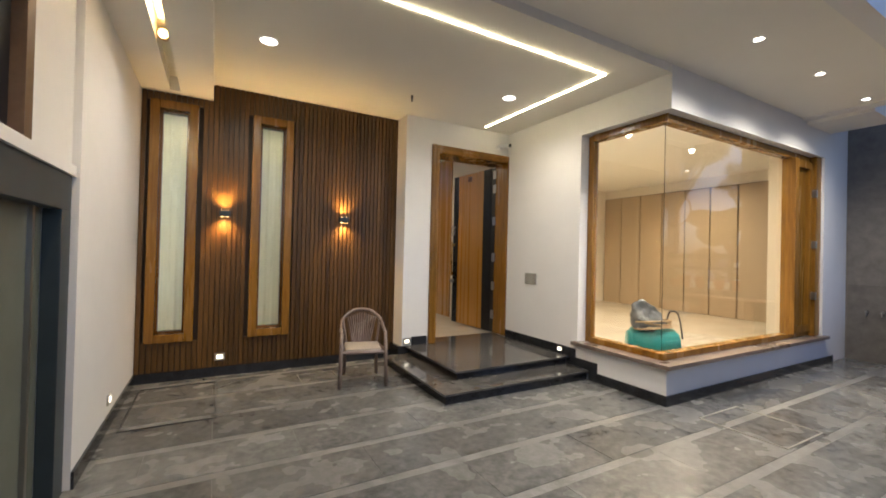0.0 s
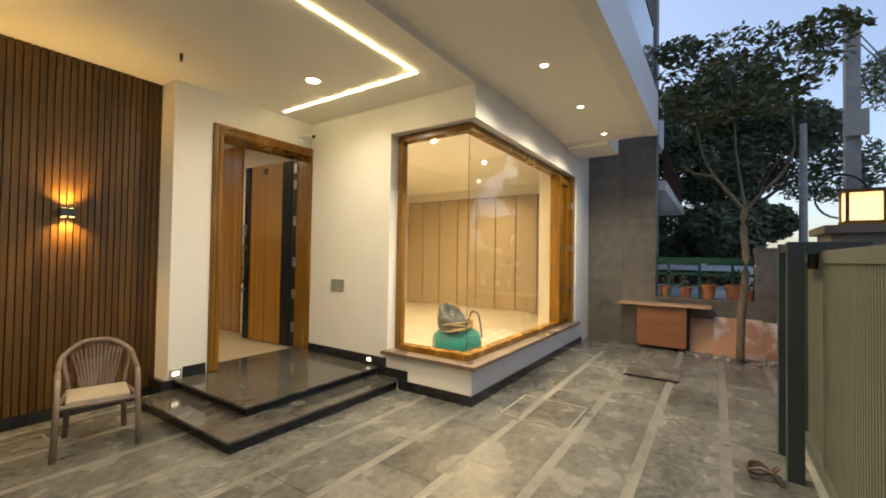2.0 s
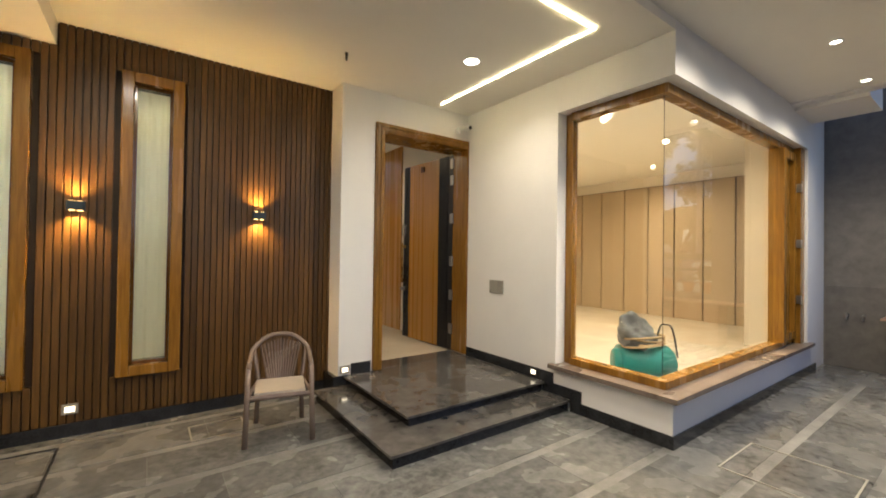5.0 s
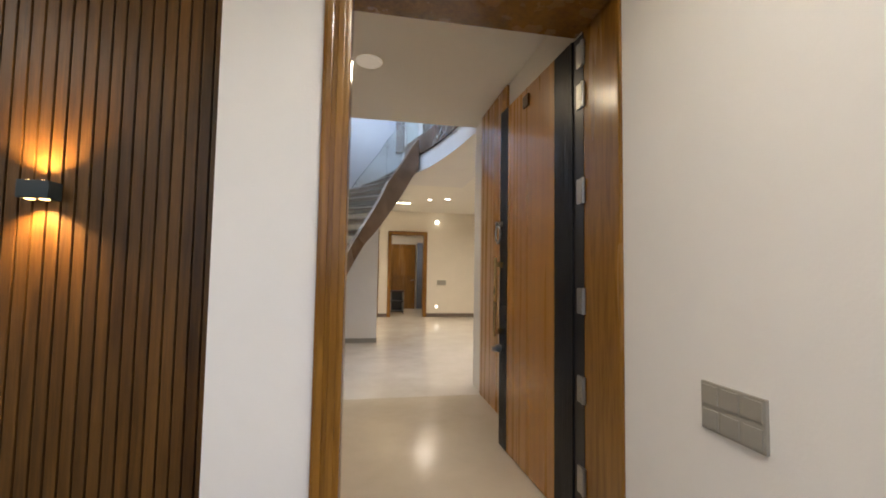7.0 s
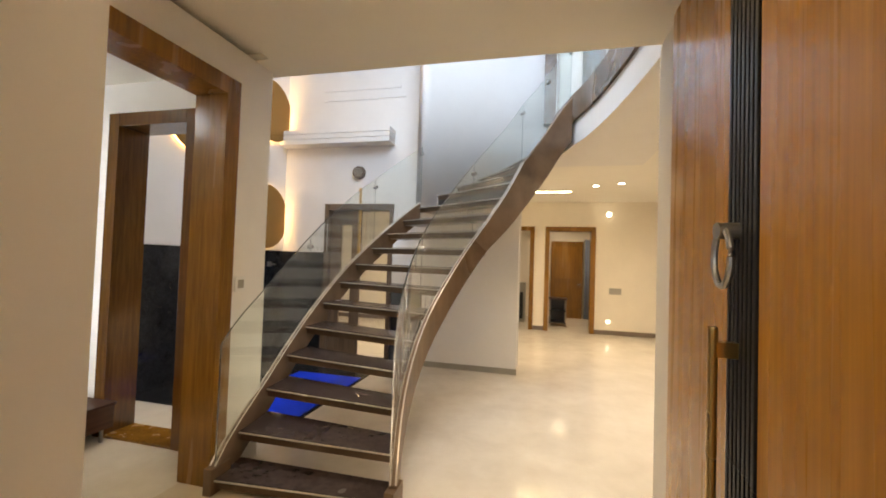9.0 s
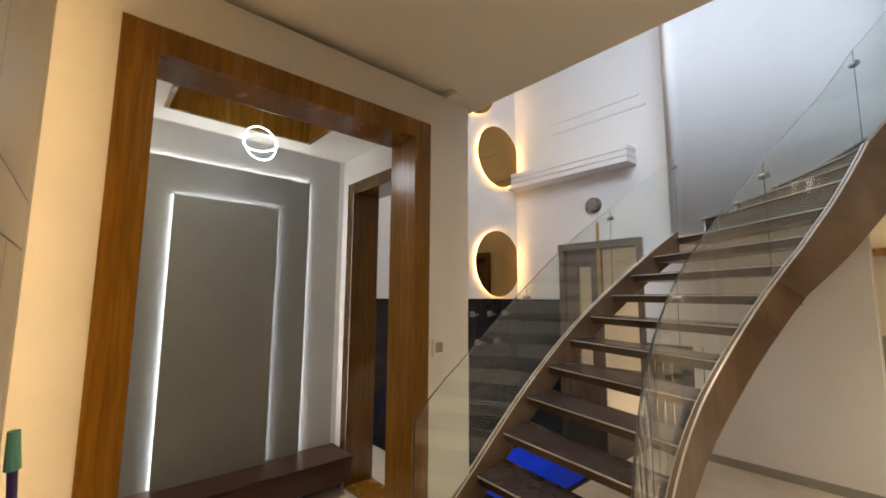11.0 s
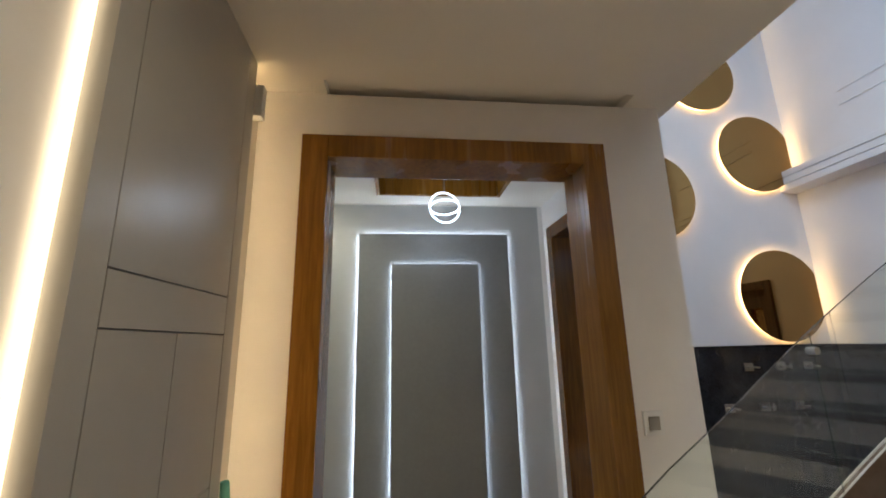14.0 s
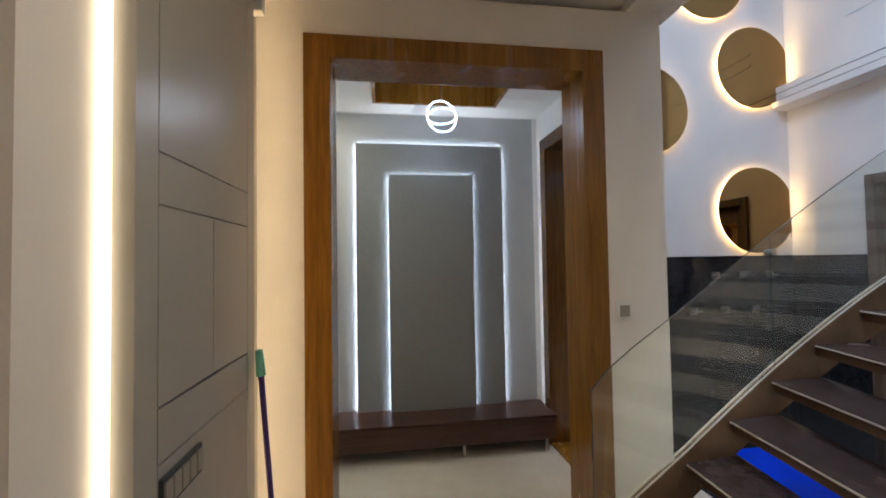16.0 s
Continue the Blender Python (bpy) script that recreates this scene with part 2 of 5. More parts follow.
vt.links.new(vt.nodes["Principled BSDF"].outputs[0], vmix.inputs[1])
vt.links.new(tl.outputs[0], vmix.inputs[2])
vt.links.new(vmix.outputs[0], vt.nodes["Material Output"].inputs[0])


# ---------- builders ----------
def bx(bm, x0, x1, y0, y1, z0, z1, bevel=0.0):
    m = Matrix.LocRotScale(((x0 + x1) / 2, (y0 + y1) / 2, (z0 + z1) / 2), None, (abs(x1 - x0), abs(y1 - y0), abs(z1 - z0)))
    made = bmesh.ops.create_cube(bm, size=1, matrix=m)
    if bevel:
        edges = {e for v in made["verts"] for e in v.link_edges}
        bmesh.ops.bevel(bm, geom=list(edges), offset=bevel, segments=2, affect="EDGES", profile=0.7)
    return bm


def cyl(bm, p0, p1, r0, r1=None, n=16):
    p0, p1 = Vector(p0), Vector(p1)
    d = p1 - p0
    m = Matrix.Translation((p0 + p1) / 2) @ d.to_track_quat("Z", "Y").to_matrix().to_4x4()
    bmesh.ops.create_cone(bm, cap_ends=True, segments=n, radius1=r0, radius2=r0 if r1 is None else r1, depth=d.length, matrix=m)
    return bm


def tube(bm, pts, r, n=8, taper=None):
    pts = [Vector(p) for p in pts]
    rings = []
    for i, p in enumerate(pts):
        d = (pts[min(i + 1, len(pts) - 1)] - pts[max(i - 1, 0)]).normalized()
        q = d.to_track_quat("Z", "Y")
        rad = r if taper is None else r + (taper - r) * i / (len(pts) - 1)
        rings.append([bm.verts.new(p + q @ Vector((rad * math.cos(a), rad * math.sin(a), 0))) for a in (2 * math.pi * k / n for k in range(n))])
    for a, b in zip(rings, rings[1:]):
        for k in range(n):
            bm.faces.new((a[k], a[(k + 1) % n], b[(k + 1) % n], b[k]))
    bm.faces.new(rings[0][::-1])
    bm.faces.new(rings[-1])
    return bm


def mesh_of(bm, name, material, smooth=False):
    bmesh.ops.recalc_face_normals(bm, faces=bm.faces)
    me = bpy.data.meshes.new(name)
    bm.to_mesh(me)
    bm.free()
    me.materials.append(material if not isinstance(material, str) else M[material])
    if smooth:
        for p in me.polygons:
            p.use_smooth = True
    return me


def part(name, bm, material, parent=None, label="", smooth=False):
    ob = new(name, mesh_of(bm, name, material, smooth))
    if parent:
        ob.parent = parent
        ob.matrix_parent_inverse = parent.matrix_world.inverted() if parent.type != "EMPTY" else Matrix.Translation(-parent.location)
    if label:
        ob["label"] = label
    return ob


def B(*boxes, bevel=0.0):
    bm = bmesh.new()
    for b in boxes:
        bx(bm, *b, bevel=bevel)
    return bm


def thing(name, at, label, category, group="", kind=""):
    ob = new(name)
    ob.location = at
    ob.empty_display_size = 0.1
    return tagged(ob, label, category, group, kind)


def structure(name, material, label, category, *boxes, bevel=0.0):
    ob = part(name, B(*boxes, bevel=bevel), material)
    return tagged(ob, label, category, kind="structure")


def catmull(pts, n):
    pts = [Vector(p) for p in pts]
    out = []
    for k in range(n):
        u = k / (n - 1) * (len(pts) - 1)
        i = min(int(u), len(pts) - 2)
        f = u - i
        p0, p1, p2, p3 = pts[max(i - 1, 0)], pts[i], pts[i + 1], pts[min(i + 2, len(pts) - 1)]
        out.append(0.5 * (2 * p1 + (p2 - p0) * f + (2 * p0 - 5 * p1 + 4 * p2 - p3) * f * f + (3 * p1 - p0 - 3 * p2 + p3) * f ** 3))
    return out


def ribbon(bm, pts, normals, thick, low, high):
    """A standing band along pts, thick across normals, between two heights above each point (one number, or one per point)."""
    rows = []
    lows = low if isinstance(low, list) else [low] * len(pts)
    highs = high if isinstance(high, list) else [high] * len(pts)
    for p, nrm, h0, h1 in zip(pts, normals, lows, highs):
        a, b = Vector(p), Vector(p) + Vector(nrm) * thick
        rows.append([bm.verts.new(v) for v in (a + Vector((0, 0, h0)), b + Vector((0, 0, h0)), b + Vector((0, 0, h1)), a + Vector((0, 0, h1)))])
    for r, s in zip(rows, rows[1:]):
        for k in range(4):
            bm.faces.new((r[k], r[(k + 1) % 4], s[(k + 1) % 4], s[k]))
    bm.faces.new(rows[0][::-1])
    bm.faces.new(rows[-1])
    return bm


FL, CY, CO, CI, UP = 0.20, 3.20, 3.28, 3.23, 3.792
WX, WY = 4.57, 2.68

# ---------- yard: the large structure ----------
structure("ground", "soil", "dusty bare ground reaching the horizon", "ground", (-300, 300, -300, 300, -0.30, -0.12))
structure("floor_yard", "joint", "pale cement bed of grey stone paving", "floor", (-3.0, 9.0, -1.2, 5.6, -0.12, -0.003))
structure("wall_left", "paint", "smooth white boundary wall beside the yard", "wall", (-0.15, 0.09, 3.42, 5.72, 0, 3.6))
structure("wall_slat_backing", "slatback", "dark backing wall behind the timber slats", "wall",
          (0.09, 0.17, 5.50, 5.72, 0, 3.6), (0.17, 0.60, 5.50, 5.72, 0, 0.41), (0.17, 0.60, 5.50, 5.72, 2.93, 3.6),
          (0.60, 1.13, 5.50, 5.72, 0, 3.6), (1.13, 1.57, 5.50, 5.72, 0, 0.41), (1.13, 1.57, 5.50, 5.72, 2.93, 3.6),
          (1.57, 2.915, 5.50, 5.72, 0, 3.6))
structure("wall_door", "paint", "white wall round the main door", "wall",
          (2.915, 3.30, 5.18, 5.45, 0, 3.6), (3.30, 4.57, 5.18, 5.45, 2.86, 3.6), (2.915, 3.15, 5.45, 5.93, 0, 3.6))
structure("wall_bay_side", "paint", "white bay wall beside the entrance steps", "wall",
          (WX, WX + 0.22, 3.78, 5.15, 0, 3.6), (4.632, WX + 0.22, 5.15, 5.45, 0, 3.6), (WX, 4.632, 5.15, 5.45, 2.872, 3.6), (WX, WX + 0.22, WY, 3.78, 0, 0.36), (WX, WX + 0.22, WY, 3.78, 2.86, 3.6))
structure("wall_bay_front", "paint", "white bay wall under and over the corner window", "wall",
          (WX + 0.22, 8.12, WY, WY + 0.22, 0, 0.36), (WX + 0.22, 8.12, WY, WY + 0.22, 2.86, 3.6), (8.12, 8.47, WY, WY + 0.22, 0, 3.6))
structure("ceiling_porch", "ceiling", "flat painted porch ceiling", "ceiling", (0.73, WX, WY, 5.50, CY, CY + 0.3))
structure("ceiling_beam", "ceiling", "dropped ceiling strip along the boundary wall", "ceiling",
          (0.09, 0.34, -0.6, 5.50, 3.02, 3.6), (0.34, 0.43, -0.6, 5.35, 3.16, 3.6), (0.34, 0.43, 5.35, 5.50, 3.02, 3.6), (0.43, 0.73, -0.6, 5.50, 3.02, 3.6))
structure("ceiling_balcony", "ceiling", "painted balcony soffit over the yard", "ceiling", (0.73, 7.55, 1.53, WY, CO, CO + 0.2), (7.55, 8.3, 2.05, WY, CO - 0.06, CO + 0.2))
structure("fascia", "paint", "white balcony edge band", "trim", (-0.6, 7.55, 1.38, 1.53, CO - 0.03, 3.84), (7.40, 7.55, 1.53, 2.9, CO - 0.02, 3.84))
structure("balcony_floor", "paint", "upper balcony floor slab", "floor", (-0.6, 7.40, 1.53, 5.2, 3.62, 3.84))
structure("wall_upper_front", "paint", "white upper storey wall", "wall", (-0.6, 9.0, 3.6, 3.85, 3.84, 7.4))
structure("baseboard_yard", "granite", "black granite skirting of the yard walls", "baseboard",
          (0.09, 0.105, 3.42, 5.46, 0, 0.10), (0.105, 2.90, 5.452, 5.47, 0, 0.10), (WX - 0.012, WX, WY - 0.012, 3.48, 0, 0.10), (WX, 8.47, WY - 0.012, WY, 0, 0.10),
          (2.863, 2.90, 5.168, 5.452, 0, 0.2), (2.90, 3.05, 5.168, 5.18, 0.0, 0.2), (3.05, 3.27, 5.166, 5.18, 0.20, 0.31),
          (WX - 0.013, WX, 3.48, 3.60, 0.0, 0.21), (WX - 0.013, WX, 3.60, 3.80, 0.107, 0.21), (WX - 0.0135, WX, 3.80, 3.93, 0.107, 0.31), (WX - 0.012, WX, 3.93, 5.148, 0.20, 0.31))

# entrance steps
steps = thing("entrance_steps", (3.6, 4.3, 0), "two low polished grey marble steps with black risers at the main door", "steps", kind="structure")
part("lower_riser", B((2.69, WX - 0.012, 3.62, 5.16, 0, 0.085)), "granite", steps)
part("lower_tread", B((2.66, WX - 0.014, 3.59, 5.165, 0.085, 0.107), bevel=0.006), "step", steps)
part("upper_riser", B((3.0, WX - 0.016, 3.93, 5.16, 0.107, 0.18)), "granite", steps)
part("upper_tread", B((2.965, WX - 0.016, 3.895, 5.178, 0.18, 0.202), bevel=0.006), "step", steps)
part("threshold", B((3.37, 4.55, 5.179, 5.47, 0.15, 0.204)), "step", steps)

# timber slats
slats = thing("slat_cladding", (1.5, 5.48, 0.1), "vertical walnut timber slat cladding on the porch wall", "wall cladding", kind="structure")
pitch = 0.05
k = 0
shared = {}
x = 0.095
while x < 2.90:
    w = 0.042
    spans = []
    top = 3.02 if x < 0.73 else CY
    for a, b in ((0.17, 0.60), (1.13, 1.57)):
        if x + w > a and x < b:
            spans = [(0.10, 0.41), (2.93, top)]
    for z0, z1 in spans or [(0.10, top)]:
        key = (round(z0, 2), round(z1, 2))
        if key not in shared:
            shared[key] = mesh_of(B((0, w, 0, 0.030, z0, z1), bevel=0.003), "slat", "slat")
        s = new("slat", shared[key])
        s.location = (x, 5.468, 0)
        s.parent = slats
        s.matrix_parent_inverse = Matrix.Translation(-slats.location)
    x += pitch


def slot_window(name, x0, x1, label):
    w = thing(name, ((x0 + x1) / 2, 5.5, 0.41), label, "window", kind="structure")
    z0, z1, f = 0.41, 2.93, 0.085
    part("window_frame", B((x0, x0 + f, 5.425, 5.60, z0, z1), (x1 - f, x1, 5.425, 5.60, z0, z1), (x0 + f, x1 - f, 5.425, 5.60, z0, z0 + f), (x0 + f, x1 - f, 5.425, 5.60, z1 - f, z1), bevel=0.008), "teak", w)
    g = 0.022
    part("inner_bead", B((x0 + f, x0 + f + g, 5.50, 5.58, z0 + f, z1 - f), (x1 - f - g, x1 - f, 5.50, 5.58, z0 + f, z1 - f), (x0 + f, x1 - f, 5.50, 5.58, z0 + f, z0 + f + g), (x0 + f, x1 - f, 5.50, 5.58, z1 - f - g, z1 - f)), "teakdark", w)
    p = part("pane", B((x0 + f, x1 - f, 5.535, 5.543, z0 + f, z1 - f)), "sheer", w, "frosted pale glass pane")
    p.visible_shadow = False
    bm = bmesh.new()
    n = 48
    rows = []
    for k in range(n + 1):
        x = x0 + 0.02 + (x1 - x0 - 0.04) * k / n
        y = 5.64 + 0.006 * math.sin(k * 0.45) + 0.002 * math.sin(k * 1.1)
        rows.append([bm.verts.new((x, y, 0.44)), bm.verts.new((x, y, 2.90))])
    for a, b in zip(rows, rows[1:]):
        bm.faces.new((a[0], b[0], b[1], a[1]))
    part("curtain", bm, "voile", w, "cream translucent curtain lit from the room behind", smooth=True)


slot_window("window_1", 0.17, 0.60, "tall narrow window in a teak frame near the corner")
slot_window("window_2", 1.13, 1.57, "tall narrow window in a teak frame between the wall lights")

# corner window
cw = thing("window_3", (WX + 0.1, WY + 0.1, 0.4), "large frameless-corner window in a polished teak frame", "window", kind="structure")
part("window_sill", B((WX - 0.06, WX + 0.24, WY - 0.06, 3.83, 0.36, 0.40), (WX + 0.24, 8.2, WY - 0.06, WY + 0.24, 0.36, 0.40), bevel=0.004), "sill", cw, "brown stone window sill")
F0, F1 = 0.10, 0.21
part("head_frame", B((WX + F0, WX + F1, WY + F0, 3.70, 2.78, 2.86), (WX + F1, 7.95, WY + F0, WY + F1, 2.78, 2.86), bevel=0.006), "teak", cw)
part("bottom_frame", B((WX + F0, WX + F1, WY + F0, 3.70, 0.40, 0.465), (WX + F1, 7.95, WY + F0, WY + F1, 0.40, 0.465), bevel=0.006), "teak", cw)
part("side_frame", B((WX + F0 + 0.03, WX + F1, 3.70, 3.78, 0.40, 2.86), bevel=0.006), "teak", cw)
part("jamb_post", B((7.95, 8.12, WY + 0.03, WY + F1, 0.40, 2.86), bevel=0.006), "teak", cw)
part("mullion", B((7.39, 7.47, WY + 0.05, WY + F1, 0.465, 2.78), bevel=0.006), "teak", cw)
sash = part("casement", B((7.47, 7.54, WY + 0.07, WY + F1, 0.465, 2.78), (7.88, 7.95, WY + 0.07, WY + F1, 0.465, 2.78), (7.54, 7.88, WY + 0.07, WY + F1, 0.465, 0.56), (7.54, 7.88, WY + 0.07, WY + F1, 2.68, 2.78), bevel=0.005), "teak", cw)
for z in (0.9, 1.6, 2.3):
    part("hinge", B((7.93, 7.97, WY + 0.02, WY + 0.07, z, z + 0.10), bevel=0.004), "steel", sash, "steel hinge")
for nm, b in (("side_pane", (WX + 0.152, WX + 0.156, WY + 0.157, 3.70, 0.465, 2.78)), ("front_pane", (WX + 0.152, 7.39, WY + 0.150, WY + 0.154, 0.465, 2.78)), ("casement_panel", (7.54, 7.88, WY + 0.12, WY + 0.156, 0.56, 2.68))):
    p = part(nm, B(b), "teak" if nm == "casement_panel" else "pane", cw)
    p.visible_shadow = nm == "casement_panel"

# main door
md = thing("door_1", (3.94, 5.2, FL), "open main door of honey veneer with black fluted edges", "door", kind="structure")
fx0, fx1, fi = 3.27, 4.63, 0.105
part("door_frame", B((fx0 + 0.02, fx0 + fi + 0.022, 5.15, 5.32, 0.205, 2.87), (fx0 + 0.032, fx0 + fi, 5.32, 5.53, 0.205, 2.87), (4.555, fx1 - 0.002, 5.15, 5.47, 0.205, 2.87), (fx0 + fi, 4.555, 5.15, 5.53, 2.87 - fi, 2.87), bevel=0.012), "teak", md, "polished teak door frame")
part("frame_moulding", B((fx0 + 0.032, fx0 + 0.06, 5.135, 5.15, 0.205, 2.855), (fx0 + 0.075, fx0 + 0.105, 5.138, 5.15, 0.205, 2.81), (fx0 + 0.045, fx1 - 0.07, 5.135, 5.15, 2.825, 2.855), (fx0 + 0.09, fx1 - 0.1, 5.138, 5.15, 2.78, 2.81), bevel=0.005), "teak", md)
ang = math.atan2(6.60 - 5.45, 4.495 - 4.552)


def on_leaf(u0, u1, d0, d1, z0, z1, bevel=0.0):
    bm = B((u0, u1, d0, d1, z0, z1), bevel=bevel)
    bmesh.ops.transform(bm, matrix=Matrix.Translation((4.552, 5.45, 0)) @ Matrix.Rotation(ang, 4, "Z"), verts=bm.verts)
    return bm


leaf = part("leaf", on_leaf(0.0, 1.15, -0.045, 0, 0.215, 2.755), "black", md, "thick door leaf with black edges")
part("veneer_field", on_leaf(0.29, 0.99, 0.0, 0.008, 0.215, 2.755, 0.002), "veneer", leaf, "honey wood veneer field")
for i in range(11):
    part("flute", on_leaf(0.095 + i * 0.0175, 0.107 + i * 0.0175, 0, 0.010, 0.215, 2.755, 0.003), "black", leaf)
for i in range(7):
    part("flute", on_leaf(1.0 + i * 0.0205, 1.014 + i * 0.0205, 0, 0.010, 0.215, 2.755, 0.003), "black", leaf)
bm = on_leaf(1.075, 1.099, 0.055, 0.075, 1.02, 1.62, 0.008)
for z in (1.06, 1.56):
    bmesh.ops.create_cube(bm, size=1, matrix=Matrix.Translation((4.552, 5.45, 0)) @ Matrix.Rotation(ang, 4, "Z") @ Matrix.LocRotScale((1.087, 0.032, z), None, (0.024, 0.055, 0.04)))
part("pull_handle", bm, "brass", leaf, "long brass pull handle")
bm = bmesh.new()
R = Matrix.Translation((4.552, 5.45, 0)) @ Matrix.Rotation(ang, 4, "Z")
tube(bm, [R @ Vector((1.087 + 0.045 * math.cos(a), 0.045, 1.80 + 0.075 * math.sin(a))) for a in (2 * math.pi * k / 20 for k in range(21))], 0.009)
cyl(bm, R @ Vector((1.087, 0, 1.87)), R @ Vector((1.087, 0.06, 1.87)), 0.022)
part("knocker", bm, "steel", leaf, "steel ring knocker")
bm = bmesh.new()
cyl(bm, R @ Vector((1.11, 0, 0.93)), R @ Vector((1.11, 0.05, 0.93)), 0.028)
cyl(bm, R @ Vector((1.11, 0.05, 0.93)), R @ Vector((1.11, 0.075, 0.93)), 0.018)
part("lock", bm, "steel", leaf, "round steel lock")
part("latch_stop", on_leaf(0.62, 0.70, 0.008, 0.022, 2.62, 2.70), "teakdark", leaf)
for z in (0.42, 0.86, 1.30, 1.86, 2.36, 2.58):
    bm = on_leaf(-0.012, 0.050, -0.004, 0.010, z, z + 0.13, 0.003)
    cyl(bm, R @ Vector((-0.008, 0.008, z)), R @ Vector((-0.008, 0.008, z + 0.13)), 0.011)
    for dz in (0.02, 0.05, 0.08, 0.11):
        cyl(bm, R @ Vector((0.018, 0.009, z + dz)), R @ Vector((0.018, 0.013, z + dz)), 0.005, n=8)
    part("hinge", bm, "steel", leaf, "steel butt hinge")

# pier, garden wall and pillar at the far end of the yard
structure("wall_pier", "clad", "tall dark stone-clad pier wall", "wall", (9.0, 9.35, 1.56, 3.6, 0, 7.6))
structure("wall_garden", "clad", "low dark stone garden wall with a pillar", "wall", (9.0, 9.25, 0.19, 1.56, 0, 0.80), (9.0, 9.35, -0.35, 0.19, 0, 1.64), (9.0, 9.25, -9, -0.35, 0, 1.2))
structure("garden_wall_cap", "clad", "stone cap of the garden wall", "trim", (8.98, 9.40, 0.19, 1.56, 0.80, 0.84), (8.97, 9.38, -0.38, 0.19, 1.64, 1.68))
structure("wall_bay_return", "paint", "white wall between the bay and the pier", "wall", (8.47, 9.0, WY + 0.02, WY + 0.22, 0, 3.6))
structure("wall_left_upper", "paint", "white wall above the side gate", "wall", (-0.15, 0.05, 2.77, 3.42, 1.865, 6.0))
structure("trim_left_post", "bronze", "brown metal edge post above the side gate", "trim", (-0.02, 0.07, 2.68, 2.765, 1.865, 6.0))
structure("window_4", "black", "dark glazed opening above the side gate", "window", (-0.02, 0.02, 0.6, 2.675, 1.90, 6.0))
structure("wall_far_left", "neighbour", "pale neighbouring wall beyond the boundary", "wall", (-2.6, -2.4, -4, 8, 0, 6.0))

# ---------- house inside ----------
structure("floor_foyer", "foyer", "beige marble floor of the foyer with a thin border joint", "floor", (3.02, WX, 5.465, 6.0, 0.0, FL), (1.63, 4.72, 6.0, 7.852, 0.0, FL))
structure("floor_house", "marble", "glossy cream marble floor", "floor", (-2.5, 12.0, 7.856, 18.0, 0.0, FL), (-2.5, 1.63, 6.0, 7.856, 0.0, FL), (4.72, 12.0, 6.0, 7.856, 0.0, FL), (WX + 0.22, 10.3, WY + 0.22, 6.0, 0.0, FL), (0.1, 2.88, 5.72, 6.0, 0, FL))
structure("wall_panel_backing", "cream", "cream wall behind the greige panels", "wall", (1.85, 2.90, 5.72, 5.93, FL, CI))
structure("wall_niche_front", "plaster", "patchy white wall with a wide framed opening", "wall",
          (1.65, 1.85, 5.72, 6.20, FL, CI), (1.65, 1.85, 6.20, 7.73, 2.97, CI), (1.65, 1.85, 7.73, 8.13, FL, CI))
# The high opening is out of view, cut to bring daylight onto the stair wall.
structure("wall_upper_left", "paint", "white wall above the foyer edge with an unseen opening added for daylight", "wall",
          (-0.5, 2.6, 8.05, 8.25, CI + 0.25, 7.0), (4.4, 5.0, 8.05, 8.25, CI + 0.25, 7.0), (2.6, 4.4, 8.05, 8.25, CI + 0.25, 4.6), (2.6, 4.4, 8.05, 8.25, 6.2, 7.0))
structure("wall_niche_back", "paint", "pale grey back wall of the niche", "wall", (-0.1, 0.19, 5.72, 8.3, FL, 3.4))
structure("wall_niche_side", "paint", "white niche side wall with a dark door opening", "wall", (0.19, 0.36, 8.03, 8.25, FL, CI), (0.36, 1.27, 8.03, 8.25, 2.93, CI), (1.27, 1.65, 8.03, 8.13, FL, CI))
structure("ceiling_niche", "ceiling", "white niche ceiling with a recess", "ceiling", (0.19, 0.46, 5.72, 8.03, 3.2, 3.6), (1.30, 1.65, 5.72, 8.03, 3.2, 3.6), (0.46, 1.30, 5.72, 6.47, 3.2, 3.6), (0.46, 1.30, 7.55, 8.03, 3.2, 3.6), (0.46, 1.30, 6.47, 7.55, 3.42, 3.6))
structure("ceiling_foyer", "ceiling", "flat cream foyer ceiling with a shallow slot", "ceiling", (1.97, 4.72, 5.45, 8.21, CI, CI + 0.25), (1.65, 1.97, 5.45, 6.28, CI, CI + 0.25), (1.65, 1.97, 7.92, 8.21, CI, CI + 0.25), (1.65, 1.97, 6.28, 7.92, CI + 0.05, CI + 0.25))
structure("wall_foyer_right", "cream", "cream wall beside the open door", "wall", (4.72, 4.92, 5.45, 8.25, FL, CI), (4.632, 4.72, 5.45, 5.55, FL, CI))
wp = thing("wood_wall_panel", (4.71, 6.9, FL), "tall glossy teak panelling on the foyer wall", "wall panel", kind="structure")
part("panel", B((4.695, 4.72, 7.05, 7.88, FL, CI - 0.003), bevel=0.003), "veneer", wp)
structure("wall_mirror", "paint", "white double-height wall of round mirrors", "wall", (-0.6, -0.32, 8.25, 11.6, FL, 7.0))
structure("wall_back", "paint", "white double-height wall behind the stair", "wall",
          (-0.32, 0.47, 11.42, 11.64, FL, 7.0), (0.47, 1.67, 11.42, 11.64, 2.64, 7.0), (1.67, 2.19, 11.42, 11.64, FL, 7.0), (2.19, 3.66, 11.60, 11.64, FL, 7.0), (3.66, 3.95, 11.60, 11.64, CI, 7.0))
structure("wall_under_stair", "paint", "white curved-stair screen wall", "wall", (2.25, 3.66, 11.16, 11.30, FL, 2.29))
